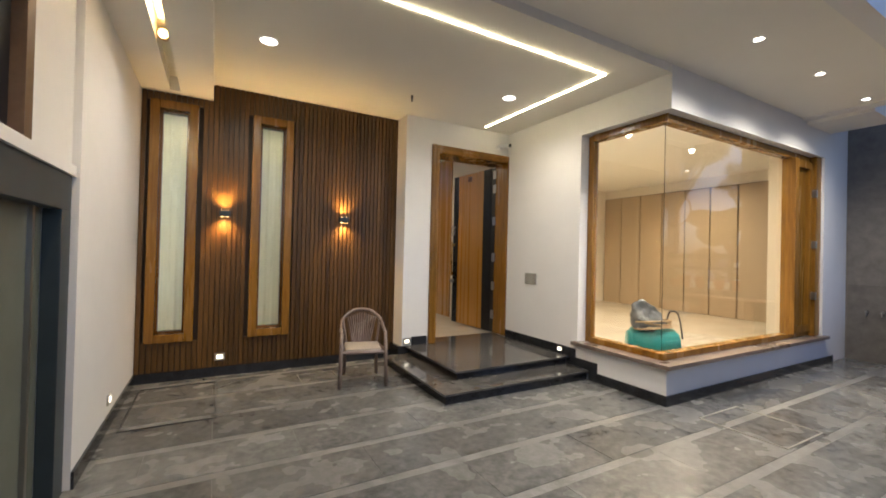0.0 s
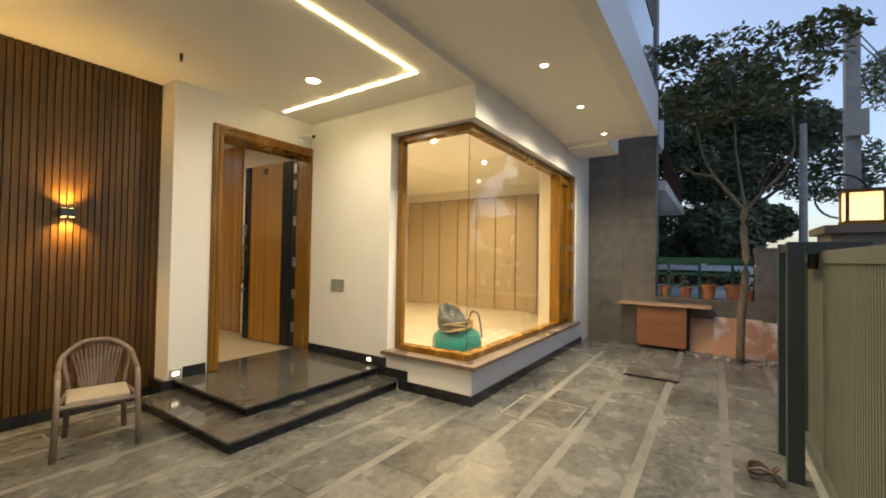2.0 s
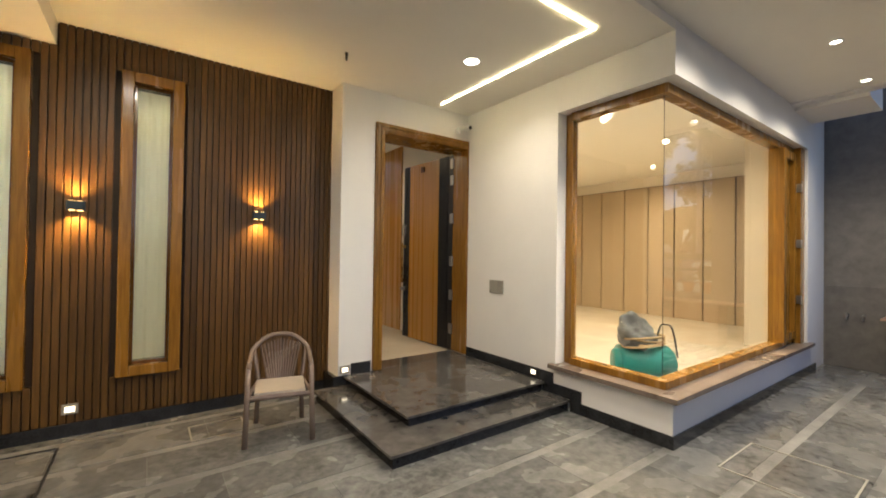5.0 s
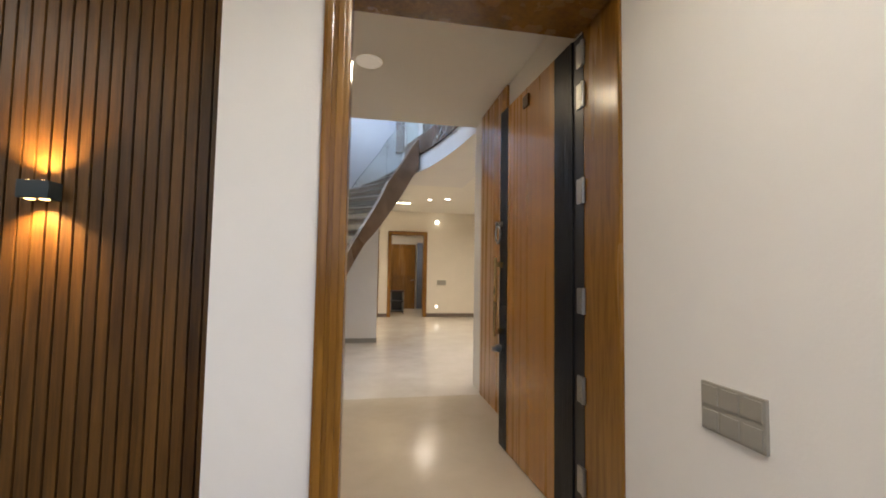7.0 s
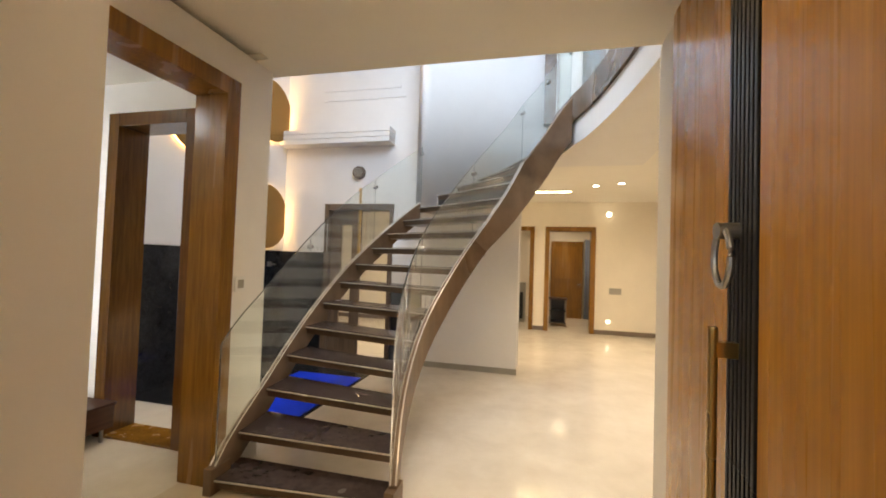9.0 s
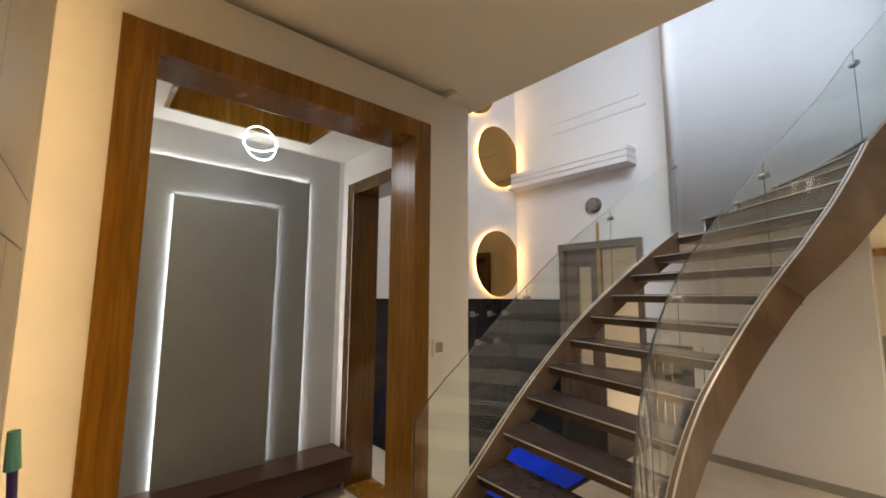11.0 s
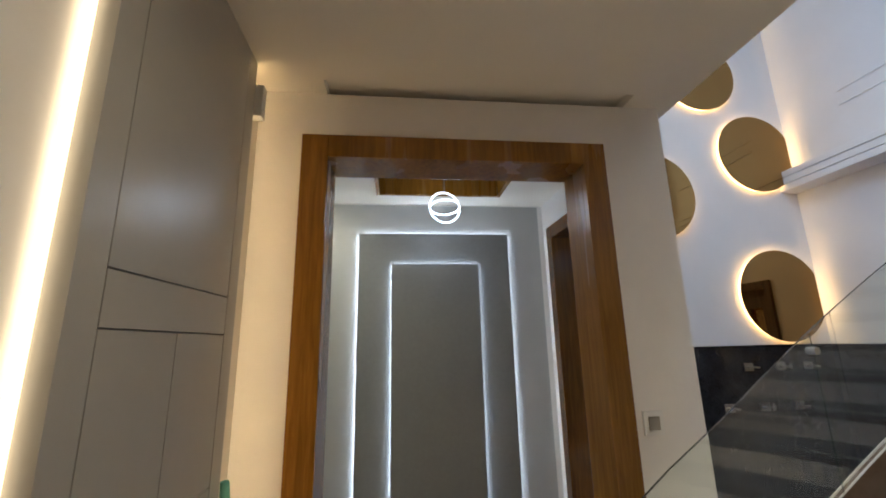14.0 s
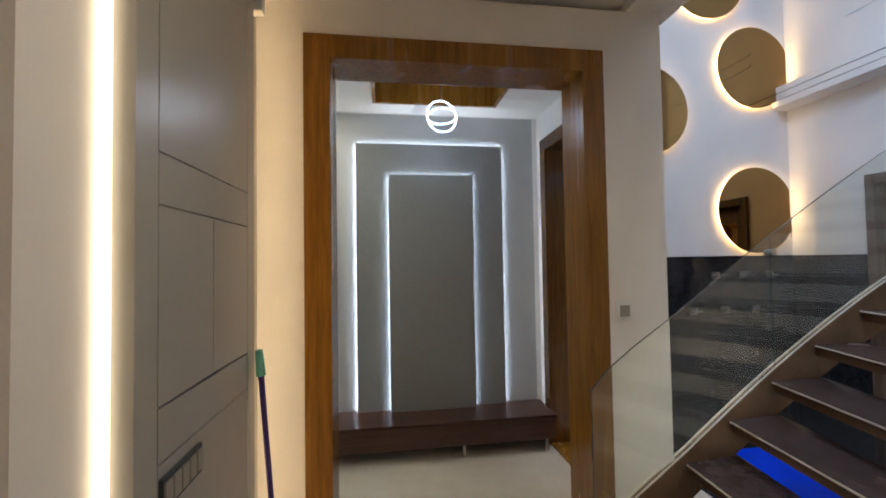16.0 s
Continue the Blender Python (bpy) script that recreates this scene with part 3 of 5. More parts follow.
structure("wall_far", "cream", "cream far hall wall with two doorways", "wall",
          (-2.5, 2.80, 15.3, 15.5, FL, CI), (2.80, 3.76, 15.3, 15.5, 2.62, CI), (3.76, 4.04, 15.3, 15.5, FL, CI), (4.04, 5.14, 15.3, 15.5, 2.62, CI), (5.14, 12, 15.3, 15.5, FL, CI))
structure("wall_beyond", "cream", "cream wall of the rooms beyond", "wall", (-2.5, 12, 18.0, 18.2, FL, CI), (1.2, 1.4, 15.5, 18, FL, CI), (6.9, 7.1, 15.5, 18.0, FL, CI))
structure("wall_east", "cream", "cream hall side wall", "wall", (10.3, 10.5, WY + 0.22, 18, FL, CI), (-2.7, -2.5, 8, 18, FL, 7.0))
structure("wall_living_return", "cream", "cream return wall beside the casement", "wall", (8.40, 8.75, WY + 0.41, 3.45, FL, CI))
structure("wall_living_back", "cream", "cream living room back wall", "wall", (4.92, 10.3, 8.05, 8.25, FL, CI))
structure("wall_living_end", "cream", "cream living room end wall", "wall", (8.47, 10.3, WY + 0.22, WY + 0.4, FL, CI))
structure("ceiling_living", "ceiling", "white living room ceiling", "ceiling", (WX + 0.22, 10.3, WY + 0.22, 8.05, CI, CI + 0.3))
structure("ceiling_hall", "ceiling", "cream ground floor hall ceiling", "ceiling", (-2.5, 10.3, 11.64, 18.2, CI, CI + 0.2), (5.35, 10.3, 8.25, 11.64, CI, CI + 0.2))
structure("ceiling_upper", "ceiling", "white upper ceiling over the stair hall", "ceiling", (-0.6, 0.4, 8.05, 14, 7.0, 7.2), (3.6, 10.3, 8.05, 14, 7.0, 7.2), (0.4, 3.6, 8.05, 14, 7.0, 7.2))
structure("floor_upper", "marble", "upper floor slab", "floor", (3.95, 10.3, 11.64, 14, CI + 0.2, UP), (5.35, 10.3, 8.25, 11.64, CI + 0.2, UP), (-0.6, 10.3, 5.7, 8.05, CI + 0.26, 3.6))
structure("wall_upper_back", "cream", "cream upper hall wall", "wall", (3.95, 10.3, 13.8, 14.0, UP, 7.0), (10.1, 10.3, 8.05, 13.8, UP, 7.0), (5.0, 10.1, 8.05, 8.25, UP, 7.0))
structure("baseboard_stair_wall", "plate", "pale grey skirting of the screen wall", "baseboard", (2.25, 3.67, 11.145, 11.16, FL, FL + 0.08))
structure("baseboard_house", "sill", "grey-brown stone skirting of the hall walls", "baseboard", (5.14, 10.3, 15.285, 15.3, FL, FL + 0.10), (3.76, 4.04, 15.285, 15.3, FL, FL + 0.10), (-2.5, 2.8, 15.285, 15.3, FL, FL + 0.1))

# gallery edge over the hall
gal = catmull([(4.08, 11.42, 0), (4.18, 11.0, 0), (4.32, 10.52, 0), (4.48, 10.0, 0), (4.64, 9.2, 0), (4.77, 8.25, 0)], 26)
bm = bmesh.new()
rows = []
for p in gal:
    rows.append([bm.verts.new((p.x, p.y, CI)), bm.verts.new((5.35, p.y, CI)), bm.verts.new((5.35, p.y, UP)), bm.verts.new((p.x, p.y, UP))])
for r, s in zip(rows, rows[1:]):
    for j in range(4):
        bm.faces.new((r[j], r[(j + 1) % 4], s[(j + 1) % 4], s[j]))
bm.faces.new(rows[0][::-1])
bm.faces.new(rows[-1])
bx(bm, 4.10, 5.35, 11.42, 11.64, CI, UP)
tagged(part("gallery_slab", bm, "paint"), "white curved edge of the upper gallery", "gallery", kind="structure")

# ---------- curved stair ----------
stair = thing("staircase", (2.6, 7.6, FL), "curved open-riser stair with dark stone treads and glass balustrades", "staircase")
N = 19
outer = catmull([(1.95, 7.61, 0), (1.86, 8.26, 0), (1.81, 8.91, 0), (1.83, 9.57, 0), (1.97, 10.19, 0), (2.23, 10.70, 0), (2.65, 11.10, 0), (3.27, 11.43, 0), (3.92, 11.53, 0), (4.50, 11.57, 0)], 2 * N + 1)
inner = catmull([(3.12, 7.70, 0), (3.01, 8.16, 0), (3.01, 8.63, 0), (3.13, 9.11, 0), (3.33, 9.48, 0), (3.58, 9.80, 0), (3.79, 10.03, 0), (3.98, 10.20, 0), (4.15, 10.34, 0), (4.34, 10.49, 0)], 2 * N + 1)


def zat(k):
    k = k / 2
    return 0.30 + 0.2 * k if k <= 12 else 2.7 + 0.147 * (k - 12)


for i in range(N):
    a0, a1, b0, b1 = outer[2 * i], outer[min(2 * i + 2, 2 * N)], inner[2 * i], inner[min(2 * i + 2, 2 * N)]
    a1, b1 = a1 + (a1 - a0) * 0.06, b1 + (b1 - b0) * 0.06
    z = zat(2 * i)
    def slab(bm, grow, z0, z1):
        f = (a0 - a1).normalized() * grow
        vs = [bm.verts.new((p.x, p.y, zz)) for zz in (z0, z1) for p in (a0 + f, b0 + f, b1, a1)]
        for q in ((0, 1, 2, 3), (7, 6, 5, 4), (0, 4, 5, 1), (1, 5, 6, 2), (2, 6, 7, 3), (3, 7, 4, 0)):
            bm.faces.new([vs[j] for j in q])
        return bm
    t = part("tread", slab(bmesh.new(), 0.02, z - 0.022, z), "tread" if i < 12 else "step", stair)
    part("tread_base", slab(bmesh.new(), 0.0, z - 0.072, z - 0.022), "bronze", t)
    bm = bmesh.new()
    f = (a0 - a1).normalized() * 0.023
    tube(bm, [(a0 + f) + Vector((0, 0, z - 0.011)), (b0 + f) + Vector((0, 0, z - 0.011))], 0.006, 6)
    part("nosing", bm, "trim", t, "pale metal nosing strip")
    if i >= 12:
        bm = bmesh.new()
        d = (a1 - a0).normalized() * 0.02
        vs = [bm.verts.new((p.x, p.y, zz)) for zz in (zat(2 * i - 2), z - 0.07) for p in (a0, b0, b0 + d, a0 + d)]
        for q in ((0, 1, 2, 3), (7, 6, 5, 4), (0, 4, 5, 1), (1, 5, 6, 2), (2, 6, 7, 3), (3, 7, 4, 0)):
            bm.faces.new([vs[j] for j in q])
        part("riser", bm, "step", t, "grey stone riser")


def side_normals(pts, sign):
    out = []
    for j in range(len(pts)):
        d = (pts[min(j + 1, len(pts) - 1)] - pts[max(j - 1, 0)]).normalized()
        out.append(Vector((-d.y, d.x, 0)) * sign)
    return out


for nm, line, sign, last in (("stringer", outer[:23], 1, 22), ("stringer", inner[:37], -1, 36)):
    pts = [p + Vector((0, 0, zat(j))) for j, p in enumerate(line)]
    nrm = side_normals(line, sign)
    h0, h1 = (-0.20, 0.07) if sign == 1 else (-0.21, 0.085)
    grow = [0.0 if sign == 1 else min(1.0, max(0.0, (j - 18) / 6)) for j in range(len(pts))]
    s = part(nm, ribbon(bmesh.new(), pts, nrm, 0.05, [h0 - 0.13 * q for q in grow], [h1 + 0.11 * q for q in grow]), "bronze", stair, "brown clad curved stringer", smooth=False)
    bm = bmesh.new()
    bx(bm, pts[0].x - 0.03 + nrm[0].x * 0.02, pts[0].x + 0.03 + nrm[0].x * 0.02, pts[0].y - 0.05, pts[0].y + 0.12, FL, FL + 0.17)
    part("stringer_foot", bm, "bronze", s)
    bm = bmesh.new()
    for off in (0.008, 0.042):
        tube(bm, [p + n * off + Vector((0, 0, h1 + 0.003 + 0.11 * q)) for p, n, q in zip(pts[:25], nrm, grow)], 0.006, 6)
    part("edge_trim", bm, "trim", s, "pale metal edge strip")
    cuts = [0, 8, 16, 22] if sign == 1 else [0, 8, 16, 24, 30, 36]
    for c0, c1 in zip(cuts, cuts[1:]):
        g = part("glass_panel", ribbon(bmesh.new(), pts[c0:c1 + 1], [n * 1.0 for n in nrm[c0:c1 + 1]], 0.012, h1, 0.86), "glass", s, "clear glass balustrade panel")
        g.visible_shadow = False
        bm = bmesh.new()
        p, n = pts[c1], nrm[c1]
        cyl(bm, p + n * 0.006 + Vector((0, 0, 0.10)), p + n * 0.006 + Vector((0, 0, 0.84)), 0.0025, n=6)
        part("glass_edge", bm, "rail", s)
        cyl_b = cyl(bmesh.new(), p - n * 0.02 + Vector((0, 0, 0.76)), p + n * 0.035 + Vector((0, 0, 0.76)), 0.02, n=12)
        part("glass_clamp", cyl_b, "steel", s)

flank = outer[22:]
wf = part("wall_flight", ribbon(bmesh.new(), [p + n * 0.004 for p, n in zip(flank, side_normals(flank, 1))], side_normals(flank, 1), 0.14, [zat(22 + j) - 0.26 for j in range(len(flank))], 7.0), "paint", smooth=True)
tagged(wf, "white curved wall beside the upper stair flight", "wall", kind="structure")
for i in range(11, N):
    a0, a1, z = outer[2 * i], outer[min(2 * i + 2, 2 * N)], zat(2 * i)
    n = side_normals([a0, a1], 1)[0] * -0.006
    bm = tube(bmesh.new(), [a0 + n + Vector((0, 0, z + 0.008)), a1 + n + Vector((0, 0, z + 0.008))], 0.009, 6)
    tube(bm, [a1 + n + Vector((0, 0, z)), a1 + n + Vector((0, 0, zat(2 * i + 2) + 0.008))], 0.009, 6)
    part("skirting_strip", bm, "white", stair, "white stepped skirting strip")

gpts = [Vector((p.x, p.y, UP)) for p in gal[3:]]
gn = side_normals(gpts, -1)
gb = thing("gallery_balustrade", (4.7, 9.5, UP), "brown banded glass balustrade of the upper gallery", "balustrade")
part("band", ribbon(bmesh.new(), gpts, gn, 0.03, -0.27, 0.06), "bronze", gb)
g = part("glass_panel", ribbon(bmesh.new(), gpts, gn, 0.012, 0.06, 1.0), "glass", gb)
g.visible_shadow = False
ud = thing("upper_doorway", (4.35, 13.75, UP), "brown door in a dark frame on the upper floor", "door")
part("frame", B((4.0, 4.1, 13.70, 13.8, UP, UP + 2.3), (5.0, 5.1, 13.70, 13.8, UP, UP + 2.3), (4.1, 5.0, 13.70, 13.8, UP + 2.2, UP + 2.3)), "teakdark", ud)
part("leaf", B((4.1, 5.0, 13.74, 13.78, UP, UP + 2.2)), "greydoor", ud)
structure("trim_upper_corner", "bronze", "brown cladding at the upper wall end", "trim", (3.95, 4.12, 11.40, 11.66, UP + 0.02, 6.4))

# ---------- double-height wall details ----------
def round_mirror(y, z, r, cut_at):
    th = thing("round_mirror", (-0.24, y, z), "round bronze mirror with a warm glowing back rim", "mirror", "round wall mirrors")
    def disc(x0, x1, rad, cut):
        bm = bmesh.new()
        ring = []
        for j in range(64):
            a = 2 * math.pi * j / 64
            ring.append((min(rad * math.cos(a), cut * rad), rad * math.sin(a)))
        va = [bm.verts.new((x0, y + p, z + q)) for p, q in ring]
        vb = [bm.verts.new((x1, y + p, z + q)) for p, q in ring]
        bm.faces.new(va[::-1])
        bm.faces.new(vb)
        for j in range(64):
            bm.faces.new((va[j], va[(j + 1) % 64], vb[(j + 1) % 64], vb[j]))
        return bm
    part("glass", disc(-0.222, -0.214, r, cut_at), "mirror", th, "bronze tinted mirror glass")
    part("glow_rim", disc(-0.269, -0.226, r * 0.955, cut_at), "ledwarm", th, "warm light strip behind the rim")


for y, z, r, cut_at in ((10.85, 2.37, 0.50, 0.88), (10.88, 4.05, 0.48, 0.90), (9.50, 3.50, 0.50, 1.0), (10.30, 5.08, 0.48, 1.0)):
    round_mirror(y, z, r, cut_at)
structure("mirror_panel", "paint", "white raised wall panel carrying the mirrors", "wall", (-0.32, -0.27, 8.25, 11.24, 1.845, 7.0))
structure("corner_light", "ledcorner", "warm light strip hidden behind the panel edge", "light strip", (-0.312, -0.29, 11.241, 11.25, 1.86, 6.9))
structure("dado", "granite", "black granite dado of the wash corner", "wall", (-0.32, -0.295, 8.27, 11.39, FL, 1.84), (-0.32, 0.45, 11.395, 11.42, FL, 1.838), (1.68, 2.25, 11.395, 11.42, FL, 1.32))
for j, (y, z) in enumerate(((10.35, 1.62), (10.72, 1.62), (11.05, 1.62), (10.05, 1.22), (10.45, 1.22), (10.85, 1.22))):
    th = thing("wall_tap", (-0.295, y, z), "small chrome wall fitting on the black granite", "fitting", "wash corner fittings")
    part("plate", B((-0.295, -0.285, y - 0.05, y + 0.05, z - 0.04, z + 0.04), bevel=0.003), "steel", th)
    bm = bmesh.new()
    cyl(bm, (-0.285, y - 0.02, z), (-0.24, y - 0.02, z), 0.014)
    tube(bm, [(-0.245, y - 0.02, z), (-0.235, y + 0.02, z), (-0.235, y + 0.07, z - 0.005)], 0.008)
    part("lever", bm, "steel", th)
sh = thing("wall_ledge", (0.7, 11.35, 3.62), "white stepped plaster ledge moulding", "moulding", kind="structure")
part("core", B((-0.31, 1.63, 11.182, 11.42, 3.605, 3.80)), "paint", sh)
for d, z0, z1 in ((0.26, 3.585, 3.656), (0.26, 3.667, 3.738), (0.26, 3.749, 3.82)):
    part("step", B((-0.31, 1.65, 11.42 - d, 11.42, z0, z1), bevel=0.006), "paint", sh)
um = thing("wall_moulding", (1.0, 11.41, 4.4), "thin white plaster line moulding", "moulding", kind="structure")
part("line", B((0.35, 1.72, 11.408, 11.42, 4.52, 4.55)), "paint", um)
part("line", B((0.35, 1.80, 11.408, 11.42, 4.36, 4.39)), "paint", um)
vent = thing("round_vent", (1.05, 11.4, 3.12), "round grey exhaust vent on the white wall", "vent")
part("ring", cyl(bmesh.new(), (1.05, 11.42, 3.15), (1.05, 11.36, 3.15), 0.108, 0.098, 28), "sill", vent)
for j in range(5):
    part("louvre", B((0.97 + abs(j - 2) * 0.014, 1.13 - abs(j - 2) * 0.014, 11.345, 11.358, 3.083 + j * 0.030, 3.101 + j * 0.030)), "plate", vent)
bd = thing("door_4", (1.07, 11.4, FL), "grey-brown glazed door in the back wall", "door", kind="structure")
part("door_frame", B((0.47, 0.55, 11.38, 11.62, FL, 2.64), (1.60, 1.67, 11.38, 11.62, FL, 2.64), (0.55, 1.60, 11.38, 11.62, 2.54, 2.64), bevel=0.006), "greydoor", bd)
part("leaf", B((0.55, 0.72, 11.48, 11.53, FL, 2.54), (0.92, 1.08, 11.48, 11.53, FL, 2.54), (0.72, 0.92, 11.48, 11.53, FL, 0.7), (0.72, 0.92, 11.48, 11.53, 2.3, 2.54), bevel=0.004), "greydoor", bd)
part("pane", B((0.72, 0.92, 11.495, 11.51, 0.7, 2.3)), "pane", bd)
part("side_pane", B((1.08, 1.60, 11.50, 11.515, FL, 2.54)), "pane", bd)
part("pull_bar", B((1.06, 1.10, 11.40, 11.44, 1.5, 2.9), bevel=0.008), "brass", bd, "tall brass pull bar")

# under the stair
structure("floor_wash", "granite", "polished black granite floor of the wash corner", "floor", (-0.29, 1.78, 8.75, 11.39, FL - 0.02, FL + 0.008))
fs = thing("film_sheet", (1.9, 9.2, FL), "sheet of blue protective film lying on the floor", "film sheet")
part("sheet", B((0.85, 1.74, 8.85, 10.25, FL + 0.009, FL + 0.02), bevel=0.004), "blue", fs)

# ---------- framed opening and niche ----------
of = thing("opening_frame", (1.75, 6.97, FL), "wide polished teak frame of the niche opening", "door frame", kind="structure")
part("left_jamb", B((1.61, 1.875, 6.17, 6.30, FL, 2.985), bevel=0.004), "teak", of)
part("right_jamb", B((1.61, 1.875, 7.64, 7.765, FL, 2.985), bevel=0.004), "teak", of)
part("head", B((1.61, 1.875, 6.30, 7.64, 2.865, 2.985), bevel=0.004), "teak", of)
np_ = thing("niche_panel", (0.22, 6.97, 0.55), "stepped grey panels with glowing edges on the niche wall", "wall panel", kind="structure")
part("outer_panel", B((0.215, 0.242, 6.312, 7.661, 0.5, 2.907)), "grey", np_)
part("inner_panel", B((0.262, 0.29, 6.60, 7.37, 0.5, 2.62)), "grey", np_)
for z0, z1, y0, y1, x0, x1 in ((0.5, 2.907, 6.312, 7.661, 0.195, 0.212), (0.5, 2.62, 6.60, 7.37, 0.245, 0.259)):
    part("edge_light", B((x0, x1, y0 + 0.004, y0 + 0.012, z0, z1 - 0.004), (x0, x1, y1 - 0.012, y1 - 0.004, z0, z1 - 0.004), (x0, x1, y0 + 0.012, y1 - 0.012, z1 - 0.012, z1 - 0.004)), "ledcool", np_, "glowing strip behind the panel edge")
structure("niche_back_lining", "nichewall", "grey lining of the niche back wall", "wall", (0.19, 0.194, 5.95, 7.98, FL, 3.19))
bench = thing("bench", (0.45, 7.0, FL), "low walnut shoe bench along the niche wall", "bench")
part("top", B((0.20, 0.60, 5.95, 8.0, 0.49, 0.515), bevel=0.003), "bench", bench)
part("drawer_front", B((0.20, 0.585, 5.96, 7.99, 0.31, 0.487), bevel=0.003), "bench", bench)
for yy in (6.1, 7.2, 7.93):
    part("leg", cyl(bmesh.new(), (0.54, yy, FL), (0.54, yy, 0.31), 0.014, n=10), "steel", bench, "slim steel leg")
nd = thing("door_5", (0.8, 8.05, FL), "dark teak door frame in the niche side wall", "door frame", kind="structure")
part("left_jamb", B((0.36, 0.47, 7.99, 8.27, FL, 2.93), bevel=0.005), "teakdark", nd)
part("right_jamb", B((1.17, 1.27, 7.99, 8.27, FL, 2.93), bevel=0.005), "teakdark", nd)
part("head", B((0.47, 1.17, 7.99, 8.27, 2.82, 2.93), bevel=0.005), "teakdark", nd)
part("sill", B((0.47, 1.17, 8.0, 8.27, FL, FL + 0.02)), "teak", nd)
cf = thing("ceiling_recess", (0.88, 7.0, 3.3), "timber-lined ceiling recess in the niche", "ceiling panel", kind="structure")
part("lining", B((0.46, 0.49, 6.47, 7.55, 3.19, 3.42), (1.27, 1.30, 6.47, 7.55, 3.19, 3.42), (0.49, 1.27, 6.47, 6.50, 3.19, 3.42), (0.49, 1.27, 7.52, 7.55, 3.19, 3.42)), "teak", cf)
for j in range(7):
    part("board", B((0.49, 1.27, 6.50 + j * 0.146, 6.50 + j * 0.146 + 0.141, 3.40, 3.419)), "teak", cf)
pd = thing("ring_pendant", (0.92, 7.0, 3.4), "pendant of crossed glowing white rings", "pendant lamp")
part("cable", cyl(bmesh.new(), (0.92, 7.0, 3.06), (0.92, 7.0, 3.40), 0.004, n=6), "steel", pd)
def hoop(tilt, r0, axis):
    bm = bmesh.new()
    tube(bm, [Vector((0, r0 * math.cos(a), r0 * math.sin(a))) for a in (2 * math.pi * j / 40 for j in range(41))], 0.0042, 8)
    bmesh.ops.transform(bm, matrix=Matrix.Translation((0.92, 7.0, 2.93)) @ Matrix.Rotation(radians(tilt), 4, axis), verts=bm.verts)
    return bm
part("upright_ring", hoop(12, 0.118, "Z"), "ring", pd, "glowing upright ring")
part("cross_ring", hoop(78, 0.110, "Y"), "ring", pd, "glowing tilted ring")

# ---------- foyer wall ----------
pw = thing("panelled_wall", (2.4, 5.97, FL), "greige satin wall panels with diagonal grooves", "wall panel", kind="structure")
G = 0.005
def quad_panel(y0, y1, pts):
    bm = bmesh.new()
    va = [bm.verts.new((a, y0, b)) for a, b in pts]
    vb = [bm.verts.new((a, y1, b)) for a, b in pts]
    bm.faces.new(va)
    bm.faces.new(vb[::-1])
    for j in range(len(pts)):
        bm.faces.new((va[j], va[(j + 1) % len(pts)], vb[(j + 1) % len(pts)], vb[j]))
    return bm
Y0, Y1 = 5.932, 6.0
XL, XA, XB, XR = 2.930, 2.83, 2.16, 1.87
top = CI - 0.004
for pts in (
    [(XL, FL), (XA + G, FL), (XA + G, top), (XL, top)],
    [(XA, 2.13), (XB + G, 2.135), (XB + G, top), (XA, top)],
    [(XA, 1.995), (XB + G, 1.995), (XB + G, 2.130), (XA, 2.125)],
    [(XA, 1.485), (2.502, 1.485), (2.502, 1.990), (XA, 1.990)],
    [(2.497, 1.485), (XB + G, 1.475), (XB + G, 1.990), (2.497, 1.990)],
    [(XA, 1.345), (XB + G, 1.335), (XB + G, 1.470), (XA, 1.480)],
    [(XA, FL), (XB + G, FL), (XB + G, 1.330), (XA, 1.340)],
    [(XB, FL), (2.075, FL), (2.075, top), (XB, top)],
):
    part("panel", quad_panel(Y0 + 0.01, Y1, pts), "greige", pw)
part("backing", B((1.853, 2.927, Y0 - 0.001, Y0 + 0.010, FL, top)), "slatback", pw)
structure("wall_panel_end", "cream", "cream strip wall beside the panels", "wall", (1.853, 2.058, 5.943, 5.946, FL, CI - 0.004))
part("edge_light", B((2.936, 2.954, 5.94, 5.955, FL + 0.02, CI - 0.02)), "ledstrip", pw, "bright warm vertical light strip")
part("edge_light", B((2.061, 2.073, 5.950, 5.960, FL + 0.02, CI - 0.02)), "hidden", pw, "bright warm vertical light strip")


